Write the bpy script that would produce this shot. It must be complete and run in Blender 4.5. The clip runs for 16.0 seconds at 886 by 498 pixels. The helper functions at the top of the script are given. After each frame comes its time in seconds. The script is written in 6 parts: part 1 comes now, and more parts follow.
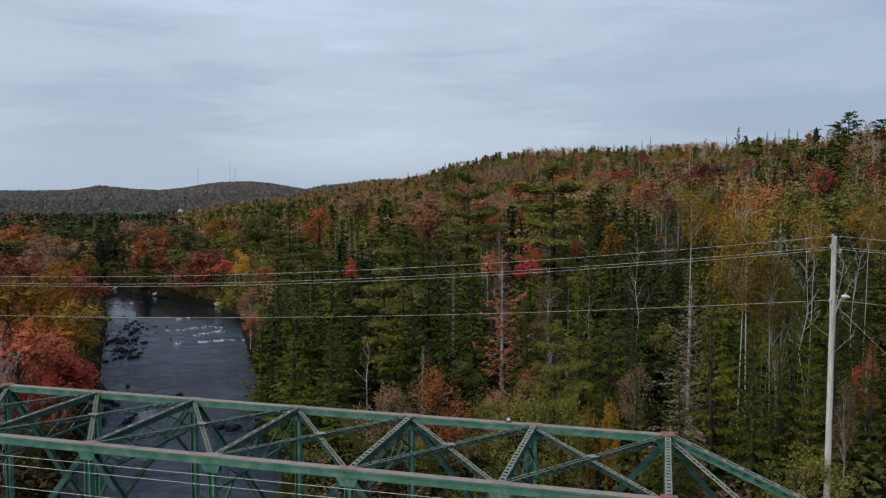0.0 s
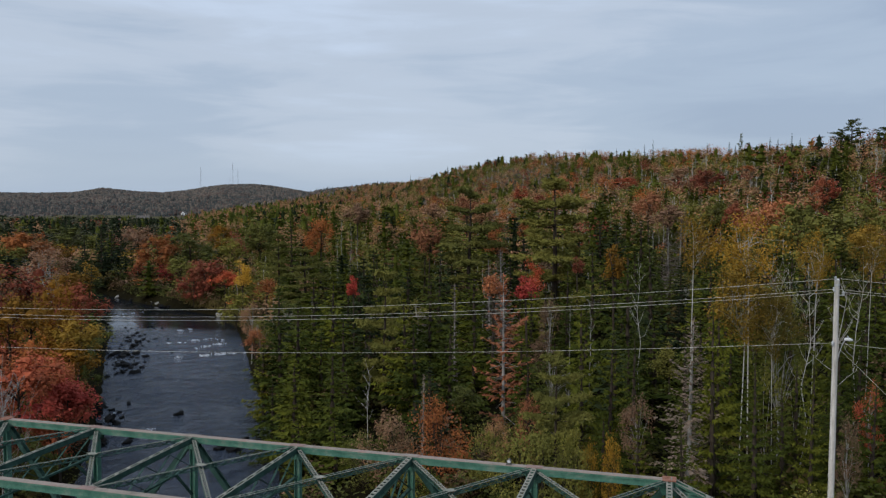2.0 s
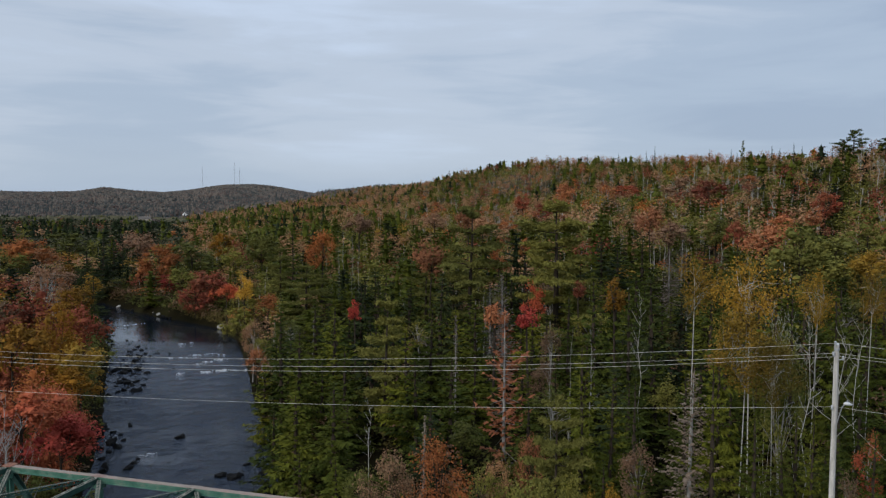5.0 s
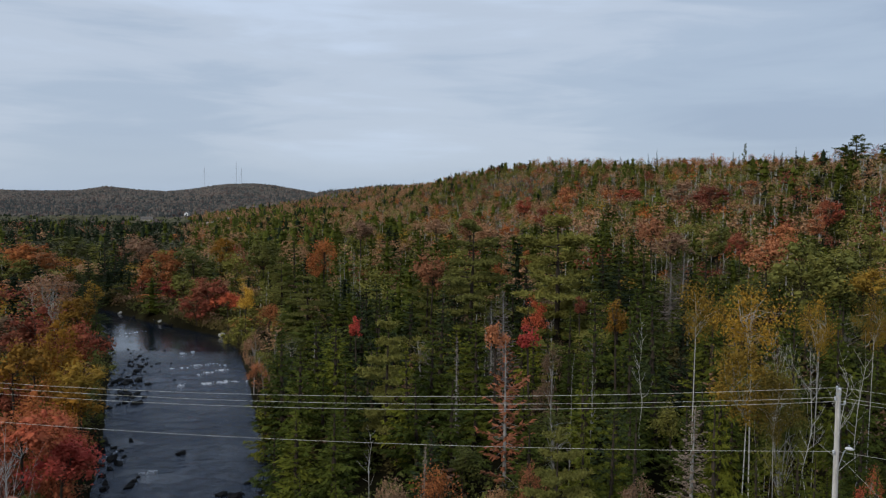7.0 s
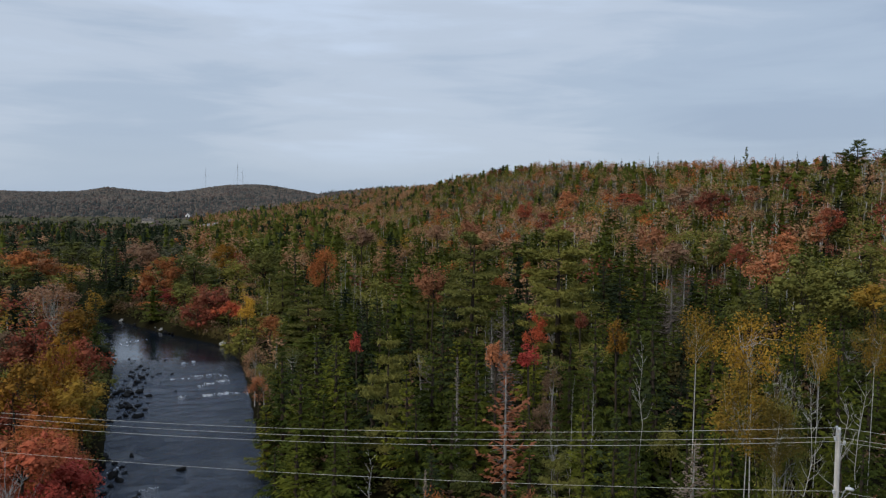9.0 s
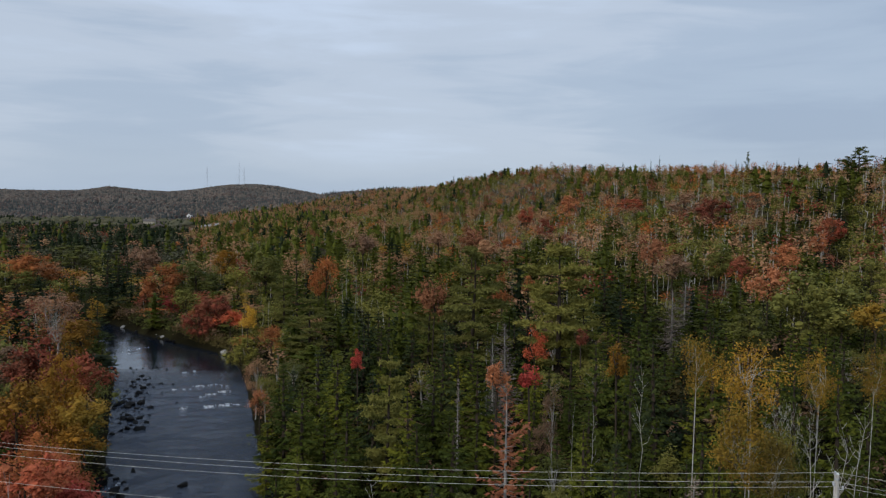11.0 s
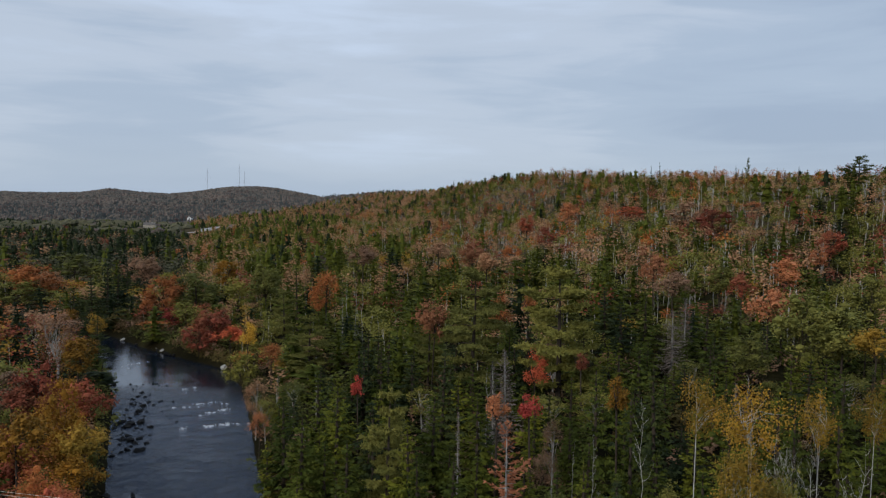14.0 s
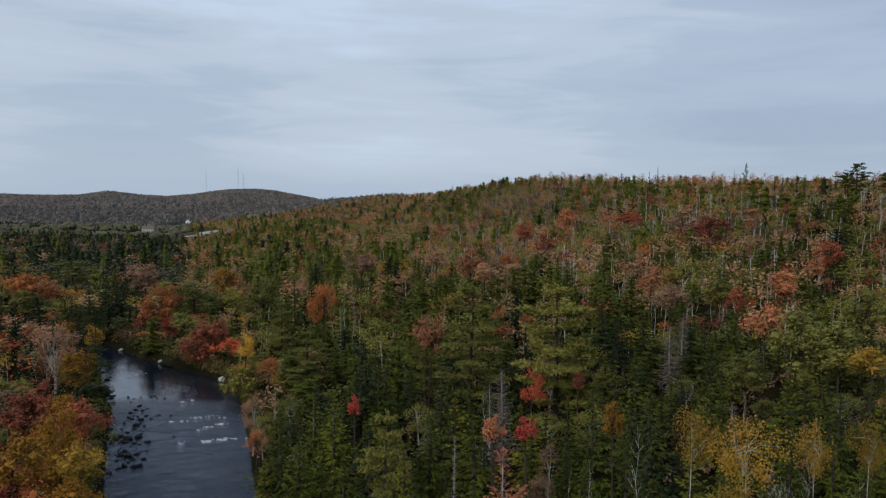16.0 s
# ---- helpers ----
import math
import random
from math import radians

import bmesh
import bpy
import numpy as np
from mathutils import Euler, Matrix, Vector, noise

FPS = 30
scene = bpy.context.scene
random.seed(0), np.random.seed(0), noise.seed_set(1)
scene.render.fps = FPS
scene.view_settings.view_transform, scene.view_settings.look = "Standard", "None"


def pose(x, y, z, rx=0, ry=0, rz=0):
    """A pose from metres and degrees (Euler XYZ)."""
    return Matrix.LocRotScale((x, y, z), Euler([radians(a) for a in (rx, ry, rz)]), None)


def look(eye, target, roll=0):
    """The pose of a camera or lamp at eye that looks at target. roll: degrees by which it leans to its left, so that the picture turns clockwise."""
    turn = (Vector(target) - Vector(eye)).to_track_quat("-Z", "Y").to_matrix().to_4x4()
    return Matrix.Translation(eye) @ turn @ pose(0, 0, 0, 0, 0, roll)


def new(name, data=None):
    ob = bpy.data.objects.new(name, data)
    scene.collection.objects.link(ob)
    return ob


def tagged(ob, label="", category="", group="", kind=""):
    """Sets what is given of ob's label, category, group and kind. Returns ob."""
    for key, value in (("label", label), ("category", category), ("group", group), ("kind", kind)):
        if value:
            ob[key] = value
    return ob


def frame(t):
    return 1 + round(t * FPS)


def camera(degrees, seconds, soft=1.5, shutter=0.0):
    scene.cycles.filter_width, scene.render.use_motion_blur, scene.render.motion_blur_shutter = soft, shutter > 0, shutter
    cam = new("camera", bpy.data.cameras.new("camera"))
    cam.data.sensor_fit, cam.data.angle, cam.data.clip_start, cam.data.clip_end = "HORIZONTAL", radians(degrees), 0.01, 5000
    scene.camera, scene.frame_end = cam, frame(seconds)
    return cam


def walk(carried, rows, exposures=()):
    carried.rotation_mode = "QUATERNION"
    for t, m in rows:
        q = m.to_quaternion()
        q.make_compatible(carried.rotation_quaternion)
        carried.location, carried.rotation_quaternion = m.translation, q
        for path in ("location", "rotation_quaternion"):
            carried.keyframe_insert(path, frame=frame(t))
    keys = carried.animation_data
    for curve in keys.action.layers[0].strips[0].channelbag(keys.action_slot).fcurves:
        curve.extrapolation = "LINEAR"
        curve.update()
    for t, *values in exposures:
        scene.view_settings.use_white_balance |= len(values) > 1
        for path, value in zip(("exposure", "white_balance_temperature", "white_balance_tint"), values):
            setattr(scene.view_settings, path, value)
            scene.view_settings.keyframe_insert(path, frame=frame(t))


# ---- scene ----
cam = camera(58.1, 16.0, 1.3)
PATH = [
    (0, (0.056, 0.653, 19.157), (0.045, 2.649, 19.033), 0.0),
    (0.5, (0.092, 0.707, 19.631), (0.078, 2.703, 19.511), 0.1),
    (1, (0.114, 0.753, 20.116), (0.099, 2.75, 19.998), 0.1),
    (1.5, (0.15, 0.831, 20.558), (0.134, 2.827, 20.441), 0.2),
    (2, (0.143, 0.933, 20.984), (0.126, 2.93, 20.866), 0.1),
    (2.5, (0.157, 0.998, 21.389), (0.14, 2.994, 21.268), 0.2),
    (3, (0.146, 0.966, 21.82), (0.129, 2.963, 21.701), 0.2),
    (3.5, (0.093, 0.91, 22.293), (0.074, 2.906, 22.173), 0.2),
    (4, (0.077, 0.853, 22.793), (0.058, 2.85, 22.676), 0.3),
    (6.5, (0.068, 1.007, 25.433), (0.045, 3.004, 25.317), 0.6),
    (7, (0.1, 1.094, 25.909), (0.076, 3.09, 25.791), 0.6),
    (7.5, (0.101, 1.159, 26.422), (0.077, 3.155, 26.304), 0.6),
    (8, (0.13, 1.222, 26.897), (0.105, 3.218, 26.779), 0.5),
    (8.5, (0.138, 1.221, 27.35), (0.113, 3.217, 27.23), 0.5),
    (9, (0.156, 1.199, 27.737), (0.129, 3.196, 27.62), 0.6),
    (9.5, (0.204, 1.148, 28.162), (0.176, 3.144, 28.046), 0.7),
    (12, (0.011, 0.996, 30.81), (-0.019, 2.992, 30.693), 0.9),
    (12.5, (0.011, 1.0, 31.15), (-0.019, 2.996, 31.036), 0.9),
    (13, (0.029, 1.043, 31.576), (-0.001, 3.039, 31.462), 0.8),
    (13.5, (0.04, 1.153, 32.139), (0.01, 3.15, 32.027), 0.9),
    (14, (0.029, 1.237, 32.772), (-0.001, 3.234, 32.659), 0.9),
    (14.5, (0.047, 1.258, 33.377), (0.017, 3.255, 33.264), 0.9),
    (15, (0.096, 1.213, 33.965), (0.067, 3.21, 33.853), 0.9),
    (15.5, (0.161, 1.176, 34.468), (0.133, 3.173, 34.359), 0.9),
    (16, (0.217, 1.185, 34.901), (0.19, 3.182, 34.793), 0.9),
]
walk(cam, [(t, look(eye, target, roll)) for t, eye, target, roll in PATH])

# ---- sky and light ----
world = bpy.data.worlds.new("overcast_sky")
scene.world = world
world.use_nodes = True
wn, wl = world.node_tree.nodes, world.node_tree.links
wn.clear()


def wnode(kind, **values):
    n = wn.new(kind)
    for k, v in values.items():
        n.inputs[k].default_value = v
    return n


def wmath(op, a, b=None, clamp=False):
    n = wn.new("ShaderNodeMath")
    n.operation, n.use_clamp = op, clamp
    for i, v in enumerate((a, b)):
        if v is None:
            continue
        if isinstance(v, (int, float)):
            n.inputs[i].default_value = v
        else:
            wl.new(v, n.inputs[i])
    return n.outputs[0]


def wramp(value, stops):
    r = wn.new("ShaderNodeValToRGB")
    r.color_ramp.interpolation = "EASE"
    while len(r.color_ramp.elements) < len(stops):
        r.color_ramp.elements.new(0.5)
    for e, (p, c) in zip(r.color_ramp.elements, stops):
        e.position, e.color = p, (*c, 1)
    wl.new(value, r.inputs[0])
    return r.outputs[0]


SUN_HEIGHT, SUN_TURN = radians(31), radians(226)
sky = wn.new("ShaderNodeTexSky")
sky.sky_type, sky.sun_disc = "NISHITA", False
sky.sun_elevation, sky.sun_rotation = SUN_HEIGHT, SUN_TURN
sky.air_density, sky.dust_density = 1.0, 2.0
way = wn.new("ShaderNodeTexCoord").outputs["Generated"]
split = wn.new("ShaderNodeSeparateXYZ")
wl.new(way, split.inputs[0])
rise = wmath("MAXIMUM", split.outputs["Z"], 0.0)


def clouds(scale, detail, rough, distort, squash, shift):
    m = wn.new("ShaderNodeMapping")
    m.inputs["Location"].default_value = shift
    m.inputs["Rotation"].default_value = (0, radians(-3), 0)
    m.inputs["Scale"].default_value = (1, 1, squash)
    wl.new(way, m.inputs[0])
    n = wnode("ShaderNodeTexNoise", Scale=scale, Detail=detail, Roughness=rough, Distortion=distort)
    wl.new(m.outputs[0], n.inputs["Vector"])
    return n.outputs["Fac"]


broad = clouds(2.2, 2, 0.45, 0.2, 3.6, (0.9, 0.2, 0.55))
fine = clouds(3.6, 7, 0.56, 0.35, 7.0, (0.0, 0.7, 0.3))
mixed = wmath("ADD", wmath("MULTIPLY", broad, 0.57), wmath("MULTIPLY", fine, 0.43))
east = wmath("MULTIPLY", wmath("SUBTRACT", split.outputs["X"], 0.12), 0.30)
mixed = wmath("SUBTRACT", mixed, wmath("MAXIMUM", east, 0.0))
cloud_tint = wramp(mixed, [(0.30, (0.365, 0.455, 0.600)), (0.44, (0.430, 0.525, 0.665)), (0.54, (0.520, 0.605, 0.735)), (0.66, (0.590, 0.695, 0.860))])
low_tint = wramp(rise, [(0.0, (0.44, 0.54, 0.68)), (0.05, (0.475, 0.57, 0.69)), (0.12, (0.53, 0.62, 0.74)), (0.3, (0.51, 0.61, 0.75))])
blend = wn.new("ShaderNodeMixRGB")
wl.new(wmath("SUBTRACT", 1.0, wmath("MULTIPLY", rise, 13.0, True), True), blend.inputs[0])
wl.new(cloud_tint, blend.inputs[1])
wl.new(low_tint, blend.inputs[2])
# an overcast sky is brightest overhead
overhead = wn.new("ShaderNodeMixRGB")
overhead.blend_type = "MULTIPLY"
overhead.inputs[0].default_value = 1
wl.new(blend.outputs[0], overhead.inputs[1])
wl.new(wramp(rise, [(0.33, (0.5, 0.5, 0.5)), (0.95, (0.67, 0.67, 0.67))]), overhead.inputs[2])
deck_share = wnode("ShaderNodeMixRGB", Fac=0.9)
dim = wn.new("ShaderNodeMixRGB")
dim.blend_type = "MULTIPLY"
dim.inputs[0].default_value = 1
dim.inputs[2].default_value = (0.05, 0.05, 0.05, 1)
wl.new(sky.outputs[0], dim.inputs[1])
wl.new(dim.outputs[0], deck_share.inputs[1])
wl.new(overhead.outputs[0], deck_share.inputs[2])
back = wnode("ShaderNodeBackground", Strength=2.0)
wl.new(deck_share.outputs[0], back.inputs[0])
wl.new(back.outputs[0], wn.new("ShaderNodeOutputWorld").inputs[0])

sun = new("sun", bpy.data.lights.new("sun", "SUN"))
sun.data.energy, sun.data.angle, sun.data.color = 1.6, radians(24), (1.0, 0.95, 0.88)
sun.matrix_basis = Matrix.LocRotScale((0, -50, 120), Euler((radians(90) - SUN_HEIGHT, 0, radians(180) - SUN_TURN)), None)

# ---- materials ----


def fresh(name):
    m = bpy.data.materials.new(name)
    m.use_nodes = True
    t = m.node_tree
    return m, t.nodes, t.links, t.nodes["Principled BSDF"]


def noise_node(nodes, links, source, scale, detail=4.0, rough=0.55, distort=0.0):
    n = nodes.new("ShaderNodeTexNoise")
    for k, v in (("Scale", scale), ("Detail", detail), ("Roughness", rough), ("Distortion", distort)):
        n.inputs[k].default_value = v
    links.new(source, n.inputs["Vector"])
    return n.outputs["Fac"]


def ramp_node(nodes, links, value, stops):
    r = nodes.new("ShaderNodeValToRGB")
    while len(r.color_ramp.elements) < len(stops):
        r.color_ramp.elements.new(0.5)
    for e, (p, c) in zip(r.color_ramp.elements, stops):
        e.position, e.color = p, (*c, 1)
    links.new(value, r.inputs[0])
    return r.outputs[0]


def mix_node(nodes, links, fac, a, b, how="MIX"):
    m = nodes.new("ShaderNodeMixRGB")
    m.blend_type = how
    for i, v in enumerate((fac, a, b)):
        if isinstance(v, (int, float)):
            m.inputs[i].default_value = v
        elif isinstance(v, tuple):
            m.inputs[i].default_value = (*v, 1)
        else:
            links.new(v, m.inputs[i])
    return m.outputs[0]


def bump_node(nodes, links, height, strength, distance, bsdf):
    b = nodes.new("ShaderNodeBump")
    b.inputs["Strength"].default_value, b.inputs["Distance"].default_value = strength, distance
    links.new(height, b.inputs["Height"])
    links.new(b.outputs[0], bsdf.inputs["Normal"])


def shades(c, lo, hi):
    return tuple(v * lo for v in c), tuple(min(1.0, v * hi) for v in c)


def leaf_material(name, main, other, patch=0.22, through_light=0.05, spread=0.22):
    """Foliage: every leaf, every bough and every tree differs a little."""
    m, n, l, p = fresh(name)
    geo = n.new("ShaderNodeNewGeometry")
    info = n.new("ShaderNodeObjectInfo")
    lo, hi = shades(main, 1 - spread, 1 + spread)
    leaf = ramp_node(n, l, geo.outputs["Random Per Island"], [(0.0, lo), (0.5, main), (1.0, hi)])
    bough = noise_node(n, l, geo.outputs["Position"], patch, 3.0, 0.6)
    col = mix_node(n, l, ramp_node(n, l, bough, [(0.40, (0, 0, 0)), (0.66, (0.85, 0.85, 0.85))]), leaf, other)
    tree = ramp_node(n, l, info.outputs["Random"], [(0.0, (0.55, 0.60, 0.62)), (0.5, (1, 1, 1)), (1.0, (1.38, 1.28, 1.05))])
    col = mix_node(n, l, 1.0, col, tree, "MULTIPLY")
    l.new(col, p.inputs["Base Color"])
    p.inputs["Roughness"].default_value = 0.75
    p.inputs["Specular IOR Level"].default_value = 0.06
    tr = n.new("ShaderNodeBsdfTranslucent")
    l.new(col, tr.inputs[0])
    mx = n.new("ShaderNodeMixShader")
    mx.inputs[0].default_value = through_light
    l.new(p.outputs[0], mx.inputs[1])
    l.new(tr.outputs[0], mx.inputs[2])
    l.new(mx.outputs[0], n["Material Output"].inputs[0])
    return m


def plain_material(name, a, b, scale, rough=0.8, metal=0.0, bump=0.0, detail=6.0, stretch=(1, 1, 1), c=None, spec=0.3):
    m, n, l, p = fresh(name)
    co = n.new("ShaderNodeTexCoord").outputs["Object"]
    mp = n.new("ShaderNodeMapping")
    mp.inputs["Scale"].default_value = stretch
    l.new(co, mp.inputs[0])
    f = noise_node(n, l, mp.outputs[0], scale, detail, 0.62)
    f2 = noise_node(n, l, mp.outputs[0], scale * 9, 4.0, 0.6)
    stops = [(0.32, a), (0.68, b)] if c is None else [(0.30, a), (0.52, b), (0.66, c)]
    col = ramp_node(n, l, f, stops)
    col = mix_node(n, l, 0.35, col, ramp_node(n, l, f2, [(0.3, (0.55, 0.55, 0.55)), (0.7, (1.25, 1.25, 1.25))]), "MULTIPLY")
    l.new(col, p.inputs["Base Color"])
    p.inputs["Roughness"].default_value, p.inputs["Metallic"].default_value = rough, metal
    p.inputs["Specular IOR Level"].default_value = spec
    if bump:
        bump_node(n, l, f2, 0.6, bump, p)
    return m


SPRUCE = leaf_material("spruce_needles", (0.054, 0.070, 0.013), (0.077, 0.086, 0.013))
# darker spruce green, partly standing in for deep shade among the far conifers
DARK_SHADE_SPRUCE = leaf_material("black_spruce_needles", (0.030, 0.042, 0.018), (0.044, 0.054, 0.017))
FIR = leaf_material("fir_needles", (0.118, 0.124, 0.016), (0.084, 0.094, 0.014))
PINE = leaf_material("pine_needles", (0.178, 0.168, 0.044), (0.128, 0.128, 0.034))
RED = leaf_material("red_leaves", (0.320, 0.082, 0.048), (0.250, 0.092, 0.046))
CRIMSON = leaf_material("crimson_leaves", (0.420, 0.062, 0.050), (0.330, 0.070, 0.042))
ORANGE = leaf_material("orange_leaves", (0.330, 0.120, 0.040), (0.280, 0.092, 0.036))
RUST = leaf_material("rust_leaves", (0.305, 0.168, 0.102), (0.240, 0.150, 0.084))
GOLD = leaf_material("gold_leaves", (0.285, 0.166, 0.027), (0.205, 0.134, 0.025))
OLIVE = leaf_material("olive_leaves", (0.168, 0.156, 0.038), (0.116, 0.122, 0.032))
AMBER = leaf_material("amber_leaves", (0.232, 0.112, 0.018), (0.170, 0.098, 0.020))
SALMON = leaf_material("salmon_leaves", (0.390, 0.160, 0.078), (0.340, 0.130, 0.062))
FADED_RED = leaf_material("faded_red_needles", (0.500, 0.185, 0.090), (0.420, 0.145, 0.070))
TWIG = leaf_material("grey_twigs", (0.200, 0.160, 0.140), (0.150, 0.120, 0.106), through_light=0.0)
OCHRE = leaf_material("ochre_leaves", (0.195, 0.118, 0.022), (0.112, 0.094, 0.022))
SCARLET = leaf_material("scarlet_leaves", (0.500, 0.120, 0.052), (0.420, 0.090, 0.046))
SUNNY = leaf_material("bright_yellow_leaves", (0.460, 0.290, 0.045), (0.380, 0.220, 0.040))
STRAW = leaf_material("straw_grass", (0.150, 0.115, 0.045), (0.105, 0.092, 0.034))
BROWN = leaf_material("brown_understorey", (0.070, 0.058, 0.020), (0.100, 0.060, 0.022))
# valley and ridge foliage is greyed and blued to carry distance haze
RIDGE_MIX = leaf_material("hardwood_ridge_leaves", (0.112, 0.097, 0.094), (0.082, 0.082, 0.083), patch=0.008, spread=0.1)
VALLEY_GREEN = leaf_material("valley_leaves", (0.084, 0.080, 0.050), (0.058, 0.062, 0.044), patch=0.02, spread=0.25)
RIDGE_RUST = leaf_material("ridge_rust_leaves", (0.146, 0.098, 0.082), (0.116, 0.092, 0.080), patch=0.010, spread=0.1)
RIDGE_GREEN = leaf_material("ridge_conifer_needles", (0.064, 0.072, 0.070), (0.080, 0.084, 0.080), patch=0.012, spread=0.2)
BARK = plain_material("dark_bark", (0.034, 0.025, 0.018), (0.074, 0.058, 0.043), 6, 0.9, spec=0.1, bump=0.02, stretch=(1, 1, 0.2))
PALE_BARK = plain_material("pale_birch_bark", (0.30, 0.28, 0.25), (0.56, 0.53, 0.48), 3, 0.8, bump=0.01, stretch=(1, 1, 2.5))
GREY_WOOD = plain_material("silvered_dead_wood", (0.20, 0.185, 0.17), (0.40, 0.38, 0.35), 5, 0.85, bump=0.01, stretch=(1, 1, 0.2))
POLE_WOOD = plain_material("weathered_pole_wood", (0.36, 0.335, 0.30), (0.68, 0.645, 0.59), 7, 0.85, bump=0.01, stretch=(1, 1, 0.12))
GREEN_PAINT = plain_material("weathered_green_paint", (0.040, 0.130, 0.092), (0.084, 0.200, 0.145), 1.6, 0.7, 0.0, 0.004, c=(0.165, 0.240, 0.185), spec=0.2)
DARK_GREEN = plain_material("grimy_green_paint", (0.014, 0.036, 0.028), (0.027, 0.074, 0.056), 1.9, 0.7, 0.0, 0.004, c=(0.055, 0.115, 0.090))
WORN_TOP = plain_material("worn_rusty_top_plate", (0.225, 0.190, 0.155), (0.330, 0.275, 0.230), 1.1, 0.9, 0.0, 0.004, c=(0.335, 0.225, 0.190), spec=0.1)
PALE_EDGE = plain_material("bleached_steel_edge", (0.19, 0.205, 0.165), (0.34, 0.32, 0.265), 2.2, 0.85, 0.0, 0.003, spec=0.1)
RUSTY = plain_material("rusty_gusset", (0.22, 0.085, 0.045), (0.34, 0.17, 0.12), 5, 0.9, 0.0, 0.004)
FADED_RUST = plain_material("faded_rusty_plate", (0.230, 0.150, 0.120), (0.330, 0.230, 0.200), 4, 0.9, 0.0, 0.004)
ASPHALT = plain_material("asphalt", (0.040, 0.040, 0.042), (0.065, 0.064, 0.062), 3, 0.9, bump=0.01)
CONCRETE = plain_material("concrete", (0.24, 0.23, 0.21), (0.38, 0.37, 0.34), 1.2, 0.9, bump=0.01)
ROCK = plain_material("wet_river_rock", (0.004, 0.004, 0.004), (0.014, 0.013, 0.012), 1.5, 0.75, bump=0.06, spec=0.15)
PALE_ROCK = plain_material("pale_granite_boulder", (0.26, 0.24, 0.22), (0.48, 0.46, 0.43), 1.5, 0.85, bump=0.06)
FOAM = plain_material("white_water_foam", (0.42, 0.45, 0.49), (0.74, 0.76, 0.79), 3, 0.6, bump=0.05)
WIRE = plain_material("weathered_aluminium_wire", (0.54, 0.52, 0.45), (0.74, 0.71, 0.62), 4, 0.6, 0.2)
STEEL = plain_material("galvanised_steel", (0.45, 0.46, 0.47), (0.62, 0.63, 0.63), 4, 0.4, 0.7)
LAMP_WHITE = plain_material("white_lamp_housing", (0.62, 0.63, 0.64), (0.82, 0.82, 0.82), 4, 0.4)
PORCELAIN = plain_material("grey_porcelain", (0.35, 0.36, 0.37), (0.65, 0.66, 0.67), 6, 0.25)
MAST = plain_material("mast_steel", (0.20, 0.22, 0.25), (0.34, 0.36, 0.40), 0.2, 0.6)
HOUSE_WHITE = plain_material("white_clapboard", (0.66, 0.66, 0.65), (0.80, 0.80, 0.79), 0.6, 0.7)
HOUSE_TAN = plain_material("tan_clapboard", (0.34, 0.30, 0.24), (0.46, 0.41, 0.33), 0.6, 0.7)
ROOF = plain_material("grey_roof_shingle", (0.09, 0.08, 0.072), (0.16, 0.145, 0.13), 0.8, 0.9)
PANE, _n, _l, _p = fresh("dark_window_glass")
_p.inputs["Base Color"].default_value, _p.inputs["Roughness"].default_value = (0.02, 0.025, 0.03, 1), 0.08
GRAVEL = plain_material("pale_gravel_yard", (0.24, 0.235, 0.225), (0.36, 0.35, 0.33), 0.05, 0.9)
MEADOW = plain_material("mown_field", (0.060, 0.064, 0.030), (0.092, 0.088, 0.046), 0.04, 0.95)


def ground_material():
    m, n, l, p = fresh("forest_floor")
    pos = n.new("ShaderNodeNewGeometry").outputs["Position"]
    f = noise_node(n, l, pos, 0.08, 6, 0.65)
    g = noise_node(n, l, pos, 1.4, 6, 0.65)
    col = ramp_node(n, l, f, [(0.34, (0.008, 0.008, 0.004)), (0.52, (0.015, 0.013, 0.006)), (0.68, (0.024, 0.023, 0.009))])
    # the floor pales past 250 and takes the ridge's painted haze grey past 1250
    where = n.new("ShaderNodeSeparateXYZ")
    l.new(pos, where.inputs[0])
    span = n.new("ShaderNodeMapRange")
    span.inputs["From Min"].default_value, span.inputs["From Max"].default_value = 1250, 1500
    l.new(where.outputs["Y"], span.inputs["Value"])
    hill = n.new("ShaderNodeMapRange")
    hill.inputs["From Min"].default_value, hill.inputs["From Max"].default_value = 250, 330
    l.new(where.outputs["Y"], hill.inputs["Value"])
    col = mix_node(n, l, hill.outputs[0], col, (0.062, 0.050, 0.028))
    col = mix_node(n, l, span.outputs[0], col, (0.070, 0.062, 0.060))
    col = mix_node(n, l, 0.6, col, ramp_node(n, l, g, [(0.32, (0.5, 0.5, 0.5)), (0.7, (1.4, 1.3, 1.2))]), "MULTIPLY")
    l.new(col, p.inputs["Base Color"])
    p.inputs["Roughness"].default_value = 0.95
    p.inputs["Specular IOR Level"].default_value = 0.02
    bump_node(n, l, g, 0.8, 0.25, p)
    return m


